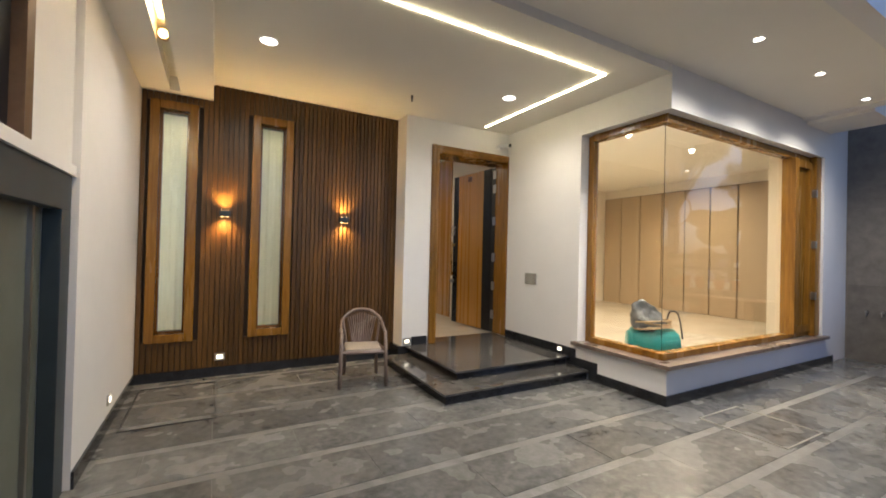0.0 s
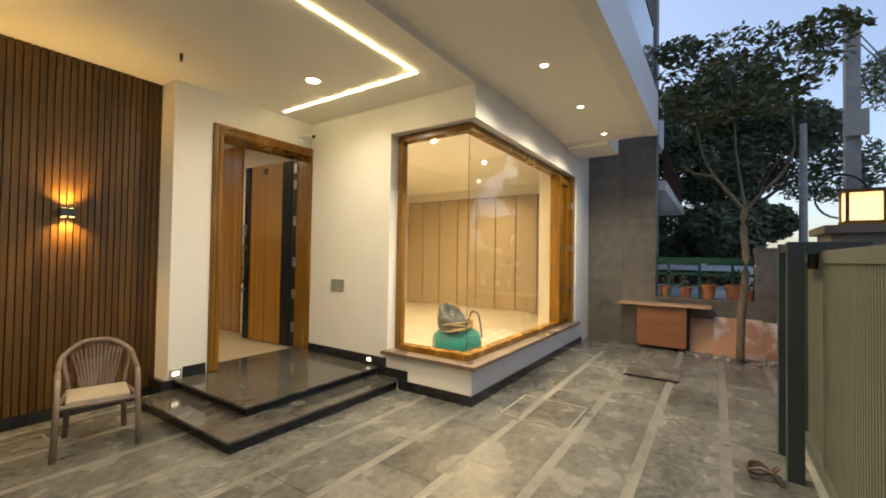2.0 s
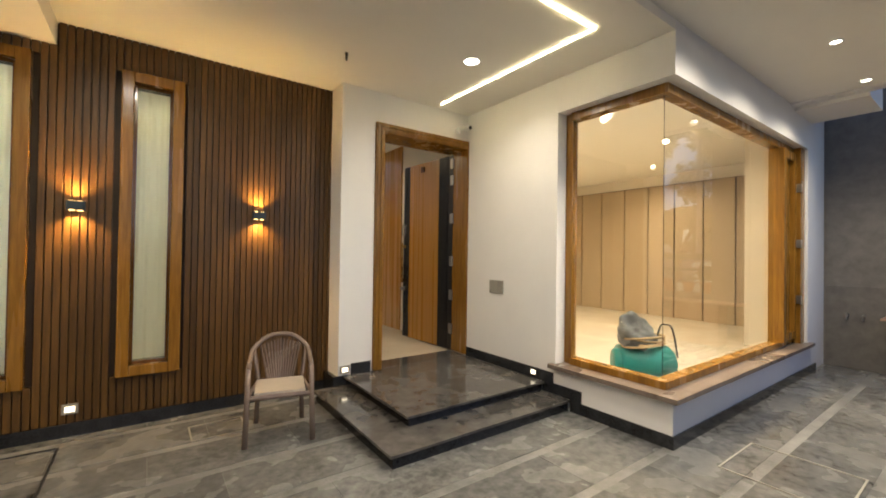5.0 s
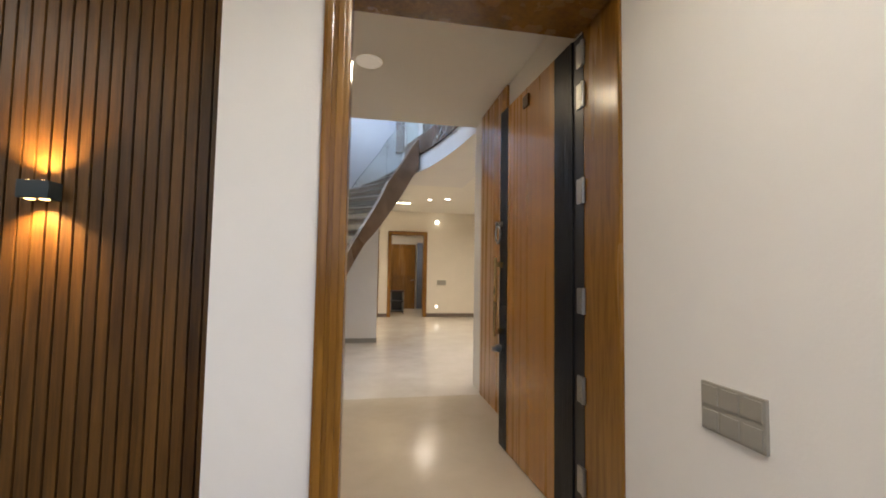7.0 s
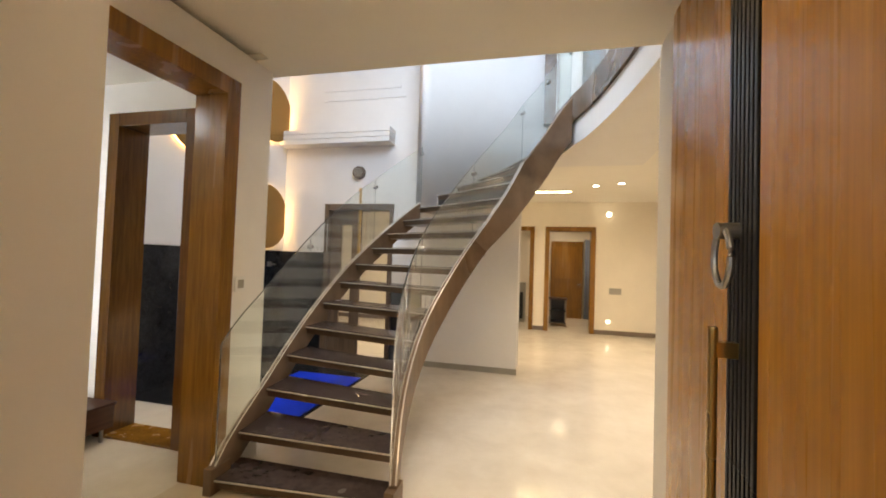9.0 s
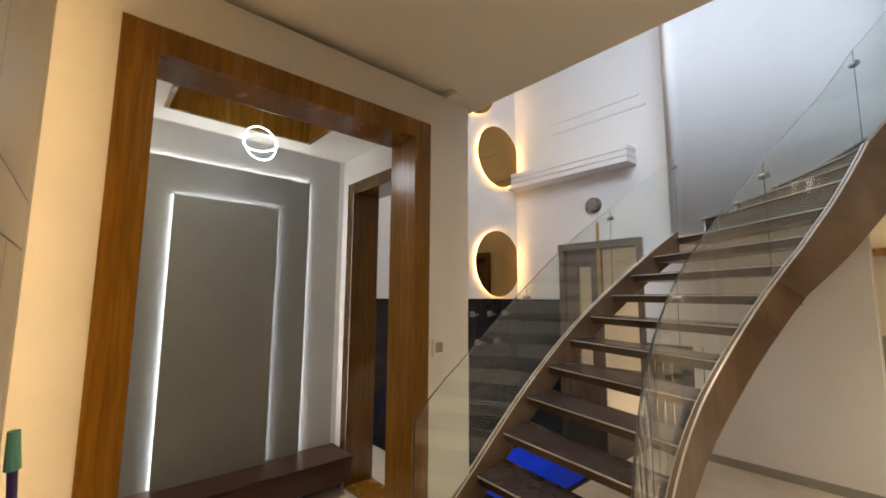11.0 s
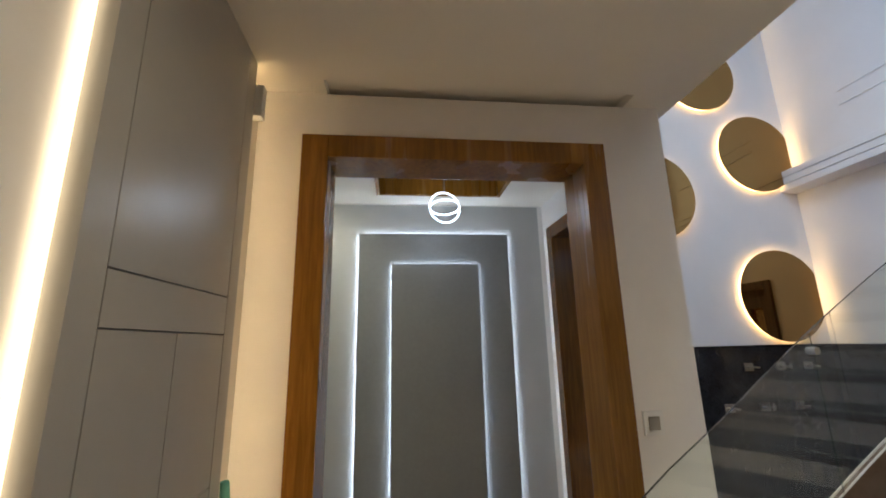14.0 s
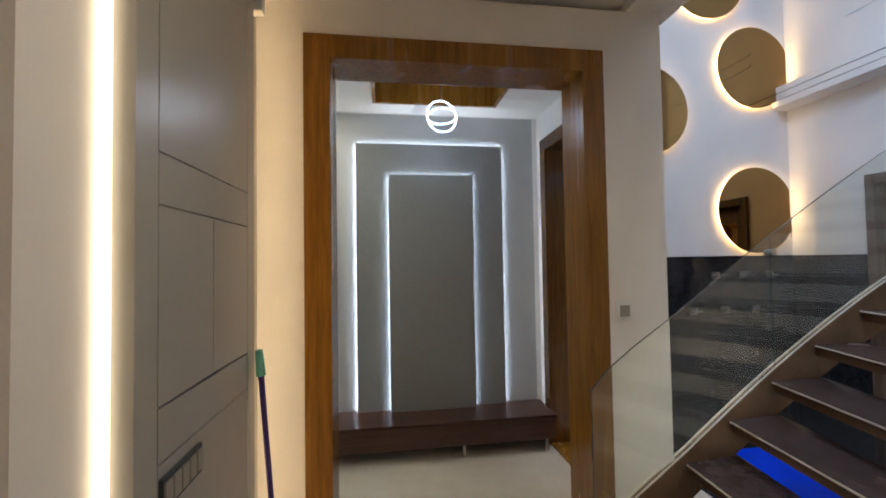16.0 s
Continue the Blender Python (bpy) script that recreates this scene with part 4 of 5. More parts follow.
def switch_plate(at, face, w, h, label, cols=3):
    th = thing("switch_plate", at, label, "switch")
    x, y, z = at
    if face == "x":
        part("plate", B((x - 0.012, x, y - w / 2, y + w / 2, z - h / 2, z + h / 2), bevel=0.003), "plate", th)
        for j in range(cols):
            for r in range(2 if cols > 1 else 1):
                c = y - w / 2 + w * (j + 0.5) / cols
                hh = h / (2 if cols > 1 else 1)
                zc = z - h / 2 + hh * (r + 0.5)
                part("rocker", B((x - 0.017, x - 0.012, c - w / cols * 0.40, c + w / cols * 0.40, zc - hh * 0.38, zc + hh * 0.38), bevel=0.002), "plate", th)
    else:
        s = 1 if face == "X" else 0
        if s:
            part("plate", B((x, x + 0.012, y - w / 2, y + w / 2, z - h / 2, z + h / 2), bevel=0.003), "white", th)
            part("rocker", B((x + 0.012, x + 0.017, y - w * 0.28, y + w * 0.28, z - h * 0.28, z + h * 0.28), bevel=0.002), "plate", th)
        else:
            part("plate", B((x - w / 2, x + w / 2, y, y + 0.012, z - h / 2, z + h / 2), bevel=0.003), "post", th)
            for j in range(cols):
                c = x - w / 2 + w * (j + 0.5) / cols
                part("rocker", B((c - w / cols * 0.40, c + w / cols * 0.40, y + 0.012, y + 0.017, z - h * 0.36, z + h * 0.36), bevel=0.002), "plate", th)
    return th


switch_plate((WX, 4.62, 1.09), "x", 0.22, 0.15, "grey modular switch plate beside the main door")
switch_plate((1.85, 7.86, 1.55), "X", 0.10, 0.11, "small white switch beside the niche frame", 1)
switch_plate((2.72, 6.0, 1.265), "y", 0.22, 0.085, "grey switch plate on the greige panels", 5)
th = thing("door_chime", (1.86, 5.99, 3.02), "small white box high on the cream wall", "sensor")
part("box", B((2.022, 2.072, 5.965, 6.035, 2.96, 3.12), bevel=0.008), "white", th)
part("lens", cyl(bmesh.new(), (2.047, 6.0, 3.121), (2.047, 6.0, 3.128), 0.012), "amber", th, "small warm lens")
mop = thing("floor_mop", (2.02, 6.06, FL), "purple-handled mop with a mint grip leaning on the wall", "mop")
part("handle", cyl(bmesh.new(), (2.045, 6.10, FL + 0.05), (2.085, 6.03, 1.36), 0.012, n=10), "purple", mop)
part("grip", cyl(bmesh.new(), (2.085, 6.03, 1.36), (2.093, 6.024, 1.47), 0.020, 0.015, 12), "mint", mop, "mint green grip")
part("head", B((1.965, 2.125, 6.06, 6.15, FL, FL + 0.05), bevel=0.015), "mint", mop)

# ---------- far hall ----------
def doorway(name, x0, x1, label, leaf_x=None):
    d = thing(name, ((x0 + x1) / 2, 15.35, FL), label, "door", kind="structure")
    part("door_frame", B((x0, x0 + 0.10, 15.26, 15.52, FL, 2.65), (x1 - 0.10, x1, 15.26, 15.52, FL, 2.65), (x0 + 0.10, x1 - 0.10, 15.26, 15.52, 2.55, 2.65), bevel=0.006), "teak", d)
    return d
doorway("door_2", 4.03, 5.16, "teak-framed doorway into a lit far room")
doorway("door_3", 2.80, 3.78, "teak-framed doorway behind the stair screen wall")
fdo = thing("door_6", (4.7, 17.9, FL), "closed honey teak panel door in the far room", "door", kind="structure")
part("leaf", B((4.22, 5.12, 17.90, 17.97, FL, 2.45), bevel=0.008), "teak", fdo)
part("panel", B((4.36, 4.98, 17.885, 17.90, 0.45, 1.2), bevel=0.006), "teak", fdo)
part("panel", B((4.36, 4.98, 17.885, 17.90, 1.35, 2.3), bevel=0.006), "teak", fdo)
part("handle", B((4.98, 5.07, 17.83, 17.88, 1.18, 1.21), bevel=0.006), "steel", fdo)
sd = thing("shelf_stand", (4.42, 16.4, FL), "small dark open shelf stand with steel posts", "shelf")
part("top", B((4.16, 4.62, 16.2, 16.6, 0.86, 0.90), bevel=0.004), "bench", sd)
for z in (0.26, 0.56):
    part("shelf", B((4.18, 4.60, 16.22, 16.58, z, z + 0.025)), "black", sd)
for xx, yy in ((4.2, 16.24), (4.58, 16.24), (4.2, 16.56), (4.58, 16.56)):
    part("post", cyl(bmesh.new(), (xx, yy, FL), (xx, yy, 0.86), 0.018, n=10), "steel", sd)
part("back", B((4.18, 4.60, 16.57, 16.585, FL + 0.05, 0.86)), "black", sd)
cb = thing("grey_curtain", (5.2, 17.6, FL), "grey-blue curtain hanging beside the far door", "curtain")
bm = bmesh.new()
for j in range(5):
    cyl(bm, (5.2 + j * 0.07, 17.75, FL + 0.02), (5.2 + j * 0.07, 17.75, 2.5), 0.045, n=10)
part("cloth", bm, mat("grey_blue_cloth", (0.16, 0.19, 0.27), 0.8, var=0.1), cb, smooth=True)
wb = thing("washing_unit", (3.3, 16.6, FL), "grey metal appliance in the far room", "appliance")
part("body", B((3.0, 3.55, 16.4, 16.9, FL, 1.25), bevel=0.01), "plate", wb)
part("door", B((3.05, 3.50, 16.385, 16.4, FL + 0.1, 1.0), bevel=0.006), "black", wb)
sp = thing("switch_plate", (5.6, 15.3, 1.2), "grey switch plate on the far wall", "switch")
part("plate", B((5.47, 5.73, 15.288, 15.3, 1.12, 1.26), bevel=0.003), "plate", sp)


def downlight(x, y, z, r=0.055, group="ceiling downlights", colour="lens"):
    d = thing("downlight", (x, y, z), "small round recessed ceiling downlight, lit", "downlight", group)
    bm = bmesh.new()
    tube(bm, [(x + (r + 0.012) * math.cos(a), y + (r + 0.012) * math.sin(a), z - 0.004) for a in (2 * math.pi * j / 24 for j in range(25))], 0.008, 6)
    part("bezel", bm, "white", d)
    part("lens", cyl(bmesh.new(), (x, y, z - 0.006), (x, y, z + 0.0), r, n=24), colour, d, "glowing lens")


wl = thing("wall_lamp", (5.45, 15.25, 2.95), "round glowing wall bulb in the far hall", "wall lamp")
bm = bmesh.new()
bmesh.ops.create_uvsphere(bm, u_segments=20, v_segments=12, radius=0.06, matrix=Matrix.Translation((5.42, 15.17, 2.93)))
part("globe", bm, "globe", wl, "glowing globe", smooth=True)
part("base", cyl(bmesh.new(), (5.42, 15.3, 2.93), (5.42, 15.22, 2.93), 0.045), "white", wl)
fl = thing("foot_light", (5.45, 15.29, 0.5), "small square lit foot light on the far wall", "foot light", "foot lights")
part("lens", B((5.42, 5.50, 15.285, 15.3, 0.46, 0.53)), "foot", fl)
for x, y in ((4.9, 13.2), (5.3, 13.0), (6.6, 13.2), (3.0, 13.2)):
    downlight(x, y, CI)
lt = thing("linear_light", (3.9, 13.9, CI), "slim linear ceiling light in the hall", "ceiling light")
part("diffuser", B((3.4, 4.5, 13.8, 13.86, CI - 0.012, CI - 0.001)), "led", lt)
# The fitting is off; the glow of its cover is added.
d = thing("ceiling_light", (3.45, 6.9, CI), "flat round ceiling light in the foyer, off but given a faint glow", "ceiling light")
part("cover", cyl(bmesh.new(), (3.45, 6.9, CI - 0.012), (3.45, 6.9, CI), 0.10, 0.11, 28), "fitting", d, "round cover with an added faint glow")

# Unseen fittings, added to go with the fill lamps over the stair.
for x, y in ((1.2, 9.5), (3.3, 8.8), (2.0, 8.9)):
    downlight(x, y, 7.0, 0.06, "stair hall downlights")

# ---------- living room behind the corner window ----------
lp = thing("living_panel", (10.2, 6, FL), "tall beige fabric wall panels with dark joints", "wall panel", kind="structure")
ys = [3.1, 3.62, 4.17, 4.72, 5.27, 5.82, 6.37, 6.95, 7.5, 8.03]
for a, b in zip(ys, ys[1:]):
    part("panel", B((10.22, 10.28, a + 0.012, b - 0.012, FL + 0.004, 2.98), bevel=0.006), "beige", lp)
part("backing", B((10.28, 10.299, 3.1, 8.04, FL, 3.0)), "bench", lp)
mc = thing("floor_machine", (5.2, 3.25, FL), "teal floor cleaning machine with a dark bag and coiled hose", "floor cleaner")
bm = cyl(bmesh.new(), (5.00, 3.42, FL + 0.24), (5.40, 3.08, FL + 0.24), 0.17, n=28)
bmesh.ops.bevel(bm, geom=[e for e in bm.edges if len(e.link_faces) == 2 and e.calc_face_angle(0) > 1], offset=0.04, segments=3, affect="EDGES")
part("tank", bm, "teal", mc, "teal plastic tank", smooth=True)
for xx, yy in ((5.0, 3.28), (5.26, 3.04), (5.14, 3.46), (5.42, 3.22)):
    part("wheel", cyl(bmesh.new(), (xx, yy, FL + 0.05), (xx + 0.035, yy - 0.03, FL + 0.05), 0.05), "tyre", mc)
bm = bmesh.new()
bmesh.ops.create_icosphere(bm, subdivisions=4, radius=0.17, matrix=Matrix.Translation((5.14, 3.30, FL + 0.52)) @ Matrix.Diagonal((1.05, 0.8, 1.05, 1)))
for v in bm.verts:
    v.co += v.normal * (0.07 * noise.noise(v.co * 7) + 0.03 * noise.noise(v.co * 19))
    v.co.x -= 0.25 * max(0, v.co.z - FL - 0.5)
part("bag", bm, "bag", mc, "crumpled dark bag", smooth=True)
bm = bmesh.new()
tube(bm, [(5.20 + 0.22 * math.cos(a) * (1 + 0.1 * math.sin(a * 0.37)), 3.25 + 0.17 * math.sin(a), FL + 0.41 + 0.012 * a / 3 + 0.012 * math.sin(a * 1.7)) for a in (0.3 * j for j in range(84))], 0.011, 6)
part("hose", bm, "rope", mc, "coiled tan hose")
bm = bmesh.new()
tube(bm, catmull([(5.40, 3.24, FL + 0.3), (5.42, 3.20, FL + 0.56), (5.43, 3.15, FL + 0.60), (5.44, 3.09, FL + 0.56), (5.44, 3.04, FL + 0.3)], 20), 0.009, 8)
part("push_handle", bm, "post", mc)
for x, y in ((6.0, 4.2), (7.6, 4.2), (6.0, 6.2), (7.6, 6.2), (9.2, 5.2)):
    downlight(x, y, CI, 0.03, "living room downlights", "spotlens")

# ---------- porch lights ----------
for x, y in ((1.14, 4.12), (3.66, 4.02)):
    downlight(x, y, CY, 0.062, "porch ceiling downlights")
for x in (2.26, 3.47, 4.72, 5.95, 7.18):
    downlight(x, 2.03, CO, 0.032, "balcony soffit downlights")
ll = thing("linear_light", (2.6, 3.05, CY), "bright recessed linear light bent into an L shape", "ceiling light")
part("long_strip", B((0.95, 4.067, 3.033, 3.047, CY - 0.014, CY - 0.001)), "led", ll)
part("short_strip", B((4.053, 4.067, 3.047, 5.05, CY - 0.014, CY - 0.001)), "led", ll)
cs = thing("cove_spot", (0.385, 4.3, 3.16), "small brass spot glowing in the ceiling slot", "spotlight")
part("slot_strip", B((0.36, 0.41, -0.5, 4.1, 3.15, 3.159)), "ledwarm", cs, "warm light strip in the slot")
part("can", cyl(bmesh.new(), (0.385, 4.2, 3.08), (0.385, 4.30, 3.10), 0.04, 0.035), "brass", cs)
part("lens", cyl(bmesh.new(), (0.385, 4.195, 3.078), (0.385, 4.202, 3.08), 0.033), "amber", cs, "glowing amber lens")


def sconce(x, z):
    s = thing("wall_sconce", (x, 5.43, z), "small dark up-down wall light glowing amber on the slats", "wall lamp", "amber wall lights")
    part("body", B((x - 0.055, x + 0.055, 5.388, 5.468, z - 0.036, z + 0.036), bevel=0.006), "post", s)
    for sx in (-0.026, 0.026):
        for dz in (-1, 1):
            part("lens", cyl(bmesh.new(), (x + sx, 5.42, z + dz * 0.0355), (x + sx, 5.42, z + dz * 0.0385), 0.016, n=12), "amber", s, "glowing amber lens")
    for dz in (-1, 1):
        lamp("sconce_beam", "SPOT", look((x, 5.405, z + dz * 0.05), (x, 5.435, z + dz * 0.25)), 30, AMBER, 0.012, 125)


sconce(0.87, 1.79)
sconce(2.19, 1.80)


def foot_light(x, y, z, axis):
    f = thing("foot_light", (x, y, z), "small square lit foot light near the floor", "foot light", "foot lights")
    if axis == "y":
        part("housing", B((x - 0.05, x + 0.05, y - 0.012, y, z - 0.04, z + 0.04), bevel=0.003), "plate", f)
        part("lens", B((x - 0.03, x + 0.03, y - 0.016, y - 0.012, z - 0.020, z + 0.020)), "foot", f)
    else:
        d = 1 if axis == "x" else -1
        part("housing", B((x, x + d * 0.012, y - 0.05, y + 0.05, z - 0.04, z + 0.04), bevel=0.003), "plate", f)
        part("lens", B((x + d * 0.012, x + d * 0.016, y - 0.028, y + 0.028, z - 0.020, z + 0.020)), "foot", f)


foot_light(0.86, 5.468, 0.21, "y")
foot_light(2.98, 5.168, 0.26, "y")
foot_light(WX, 4.05, 0.26, "-x")
foot_light(0.09, 4.35, 0.22, "x")
cc = thing("security_camera", (4.42, 5.05, 2.98), "small white bullet security camera under the ceiling", "security camera")
part("mount", cyl(bmesh.new(), (4.40, 5.18, 2.98), (4.40, 5.12, 2.98), 0.04), "white", cc)
part("body", cyl(bmesh.new(), (4.40, 5.14, 3.0), (4.44, 4.98, 2.98), 0.028), "white", cc)
part("lens", cyl(bmesh.new(), (4.44, 4.98, 2.98), (4.442, 4.972, 2.979), 0.024), "black", cc)
hk = thing("ceiling_hook", (2.72, 4.6, CY), "small dark hook on the porch ceiling", "hook")
part("hook", cyl(bmesh.new(), (2.70, 4.57, CY - 0.07), (2.70, 4.57, CY), 0.008, 0.014, 8), "black", hk)

# ---------- plastic chair ----------
def plastic_chair(m):
    c = thing("plastic_chair", (0, 0, 0), "brown moulded plastic armchair standing on the paving", "chair")
    bm = bx(bmesh.new(), -0.22, 0.22, -0.22, 0.20, 0.395, 0.425, bevel=0.014)
    part("seat", bm, "chairseat", c, "seat paled for its reflected glare")
    back = catmull([(-0.27, -0.20, 0.60), (-0.275, 0.05, 0.62), (-0.25, 0.22, 0.70), (-0.13, 0.29, 0.79), (0, 0.305, 0.81), (0.13, 0.29, 0.79), (0.25, 0.22, 0.70), (0.275, 0.05, 0.62), (0.27, -0.20, 0.60)], 40)
    part("arm_rail", tube(bmesh.new(), back, 0.024, 8), "chair", c, smooth=True)
    for j in range(13):
        u = -0.186 + j * 0.031
        t = Vector((u, 0.295 - abs(u) * 0.35, 0.775 - abs(u) * 0.25))
        b = Vector((u * 0.62, 0.20, 0.42))
        part("back_slat", tube(bmesh.new(), [b, (b + t) / 2 + Vector((0, 0.012, 0)), t], 0.0105, 6), "chair", c)
    for sx in (-1, 1):
        part("front_leg", tube(bmesh.new(), [(sx * 0.285, -0.27, 0), (sx * 0.275, -0.24, 0.35), (sx * 0.27, -0.20, 0.61)], 0.026, 8, 0.022), "chair", c, smooth=True)
        part("rear_leg", tube(bmesh.new(), [(sx * 0.22, 0.27, 0), (sx * 0.20, 0.21, 0.40), (sx * 0.245, 0.21, 0.69)], 0.024, 8, 0.02), "chair", c, smooth=True)
        part("side_rail", tube(bmesh.new(), [(sx * 0.27, -0.225, 0.40), (sx * 0.205, 0.20, 0.405)], 0.02, 6), "chair", c)
    part("front_rail", tube(bmesh.new(), [(-0.27, -0.225, 0.385), (0.27, -0.225, 0.385)], 0.022, 6), "chair", c)
    c.matrix_world = m
    return c


plastic_chair(pose(2.22, 4.66, 0, 0, 0, -14) @ Matrix.Diagonal((0.84, 0.88, 0.91, 1)))

# ---------- manhole covers ----------
def cover(x0, x1, y0, y1, label, rim="black"):
    c = thing("floor_hatch", ((x0 + x1) / 2, (y0 + y1) / 2, 0), label, "floor hatch")
    part("rim", B((x0, x1, y0, y0 + 0.012, 0.0, 0.006), (x0, x1, y1 - 0.012, y1, 0.0, 0.006), (x0, x0 + 0.012, y0 + 0.012, y1 - 0.012, 0.0, 0.006), (x1 - 0.012, x1, y0 + 0.012, y1 - 0.012, 0.0, 0.006)), rim, c)
    if rim == "black":
        part("handle", B((x1 - 0.05, x1 - 0.02, y0 + 0.3, y0 + 0.36, 0, 0.012)), rim, c)


cover(0.17, 0.83, 4.2, 5.25, "stone floor hatch with a dark steel rim")
cover(4.57, 5.21, 1.73, 2.38, "stone floor hatch with a pale rim near the bay", "plate")
cover(1.62, 2.02, 4.82, 5.14, "small stone floor hatch with a pale rim", "plate")
hs = thing("hatch_slab", (6.9, 1.3, 0), "stone hatch lid tilted slightly open in the paving", "floor hatch")
bm = B((6.70, 7.35, 1.06, 1.66, 0.003, 0.024))
part("lid", bm, "stone", hs)
part("edge", B((6.69, 6.70, 1.05, 1.67, 0.003, 0.026)), "black", hs)

# ---------- gate ----------
gt = thing("sliding_gate", (2.9, 0.09, 0.03), "dark green-grey ribbed steel sliding gate", "gate")
part("gate_frame", B((-1.5, 5.45, 0.05, 0.12, 1.46, 1.54), (-1.5, 5.45, 0.05, 0.12, 0.05, 0.13), (5.37, 5.45, 0.05, 0.12, 0.13, 1.46), bevel=0.004), "gate", gt)
rib = mesh_of(B((0, 0.03, 0.0, 0.025, 0.13, 1.46), bevel=0.003), "rib", "gate")
for j in range(110):
    r = new("rib", rib)
    r.location = (0.0 + j * 0.0427, 0.082, 0)
    r.parent = gt
    r.matrix_parent_inverse = Matrix.Translation(-gt.location)
part("sheet", B((-1.5, 5.37, 0.06, 0.082, 0.13, 1.46)), "gate", gt)
for xx in (0.3, 4.9):
    part("roller", cyl(bmesh.new(), (xx, 0.07, 0.04), (xx, 0.10, 0.04), 0.04), "steel", gt)
gp = thing("gate_post", (4.67, 0.25, 0), "slate grey double steel gate guide post", "post")
part("post", B((4.63, 4.71, 0.20, 0.29, 0, 1.60), bevel=0.004), "post", gp)
part("post", B((5.10, 5.18, 0.20, 0.29, 0, 1.60), bevel=0.004), "post", gp)
part("cross_bar", B((4.63, 4.71, -0.12, 0.20, 1.52, 1.60), bevel=0.004), "post", gp)
part("tie_bar", B((4.71, 5.10, 0.21, 0.28, 1.53, 1.59), bevel=0.004), "post", gp)
part("rear_bar", B((5.10, 5.18, -0.12, 0.20, 1.55, 1.60), bevel=0.004), "post", gp)
for j in range(2):
    part("guide_roller", cyl(bmesh.new(), (4.67, 0.02 + j * 0.135, 1.42), (4.67, 0.02 + j * 0.135, 1.52), 0.028), "black", gp)
structure("gate_track", "concrete", "raised cement strip under the sliding gate", "kerb", (-1.5, 5.6, 0.02, 0.15, -0.002, 0.012))
structure("gate_pillar", "clad", "dark stone gate pillar with a flat cap", "pillar", (5.45, 6.0, -0.62, -0.07, 0, 1.70), (5.40, 6.05, -0.67, -0.02, 1.70, 1.76))
structure("wall_street", "clad", "low dark stone street wall", "wall", (6.0, 9.0, -0.7, -0.45, 0, 1.1))
pl = thing("pillar_lamp", (5.62, -0.45, 1.76), "square glowing lamp on the gate pillar", "pillar lamp")
part("base", B((5.50, 5.74, -0.40, -0.16, 1.76, 1.80)), "teak", pl)
part("shade", B((5.52, 5.72, -0.38, -0.18, 1.80, 2.02)), mat("pillar_lamp_glow", (1, 1, 1), emit=(1.0, 0.62, 0.28), power=1.3), pl, "glowing square shade")
for a in (5.505, 5.715):
    for b in (-0.395, -0.185):
        part("corner_post", B((a, a + 0.02, b, b + 0.02, 1.80, 2.02)), "teakdark", pl)
part("cap", B((5.49, 5.75, -0.41, -0.15, 2.02, 2.05)), "teakdark", pl)

# left gate beside the boundary wall
lg = thing("side_gate", (0.0, 2.6, 0), "dark steel side gate with a lighter edge bar", "gate")
part("frame", B((-0.02, 0.06, 0.9, 3.40, 1.60, 1.80), (-0.02, 0.06, 3.24, 3.40, 0, 1.60), bevel=0.005), "post", lg)
part("leaf", B((-0.05, -0.02, 0.9, 3.24, 0.04, 1.62)), "gate", lg)
part("edge_bar", B((-0.02, 0.0, 3.05, 3.08, 0.05, 1.6)), "steel", lg)
structure("wall_left_pier", "paint", "white ledge above the side gate", "wall", (-0.15, 0.075, 0.5, 3.42, 1.80, 1.86))

# ---------- balcony railing ----------
br = thing("balcony_railing", (3.5, 1.44, 3.84), "frameless glass balcony railing with a slim dark rail", "railing")
xs = [-0.5, 1.5, 3.5, 5.5, 7.48]
for a, b in zip(xs, xs[1:]):
    p = part("glass_panel", B((a + 0.01, b - 0.01, 1.44, 1.452, 3.84, 4.80)), "glass", br)
    p.visible_shadow = False
part("top_rail", B((-0.5, 7.50, 1.43, 1.462, 4.80, 4.83)), "post", br)
p = part("end_panel", B((7.49, 7.502, 1.46, 3.5, 3.84, 4.80)), "glass", br)
p.visible_shadow = False

# ---------- garden end ----------
gr = thing("garden_rail", (9.1, 0.9, 0.84), "green painted steel rail above the garden wall", "railing")
part("top_bar", B((9.08, 9.14, 0.19, 1.56, 1.42, 1.52)), "rail", gr)
part("mid_bar", B((9.09, 9.13, 0.19, 1.56, 1.22, 1.27)), "rail", gr)
for yy in (0.45, 0.9, 1.35):
    part("upright", B((9.09, 9.13, yy, yy + 0.04, 0.84, 1.42)), "rail", gr)


def potted(x, y, z, s, k):
    p = thing("potted_plant", (x, y, z), "small leafy plant in a terracotta pot on the wall", "potted plant", "potted plants on the wall")
    bm = cyl(bmesh.new(), (x, y, z), (x, y, z + 0.2 * s), 0.075 * s, 0.11 * s, 18)
    cyl(bm, (x, y, z + 0.18 * s), (x, y, z + 0.21 * s), 0.12 * s, 0.12 * s, 18)
    part("pot", bm, "terra", p, "terracotta pot")
    rnd = random.Random(k)
    bm = bmesh.new()
    for j in range(40):
        leaf_at(bm, (x + rnd.uniform(-0.11, 0.11) * s, y + rnd.uniform(-0.13, 0.13) * s, z + (0.2 + rnd.uniform(0.02, 0.22)) * s), 0.05, rnd)
    part("foliage", bm, "leaf", p)


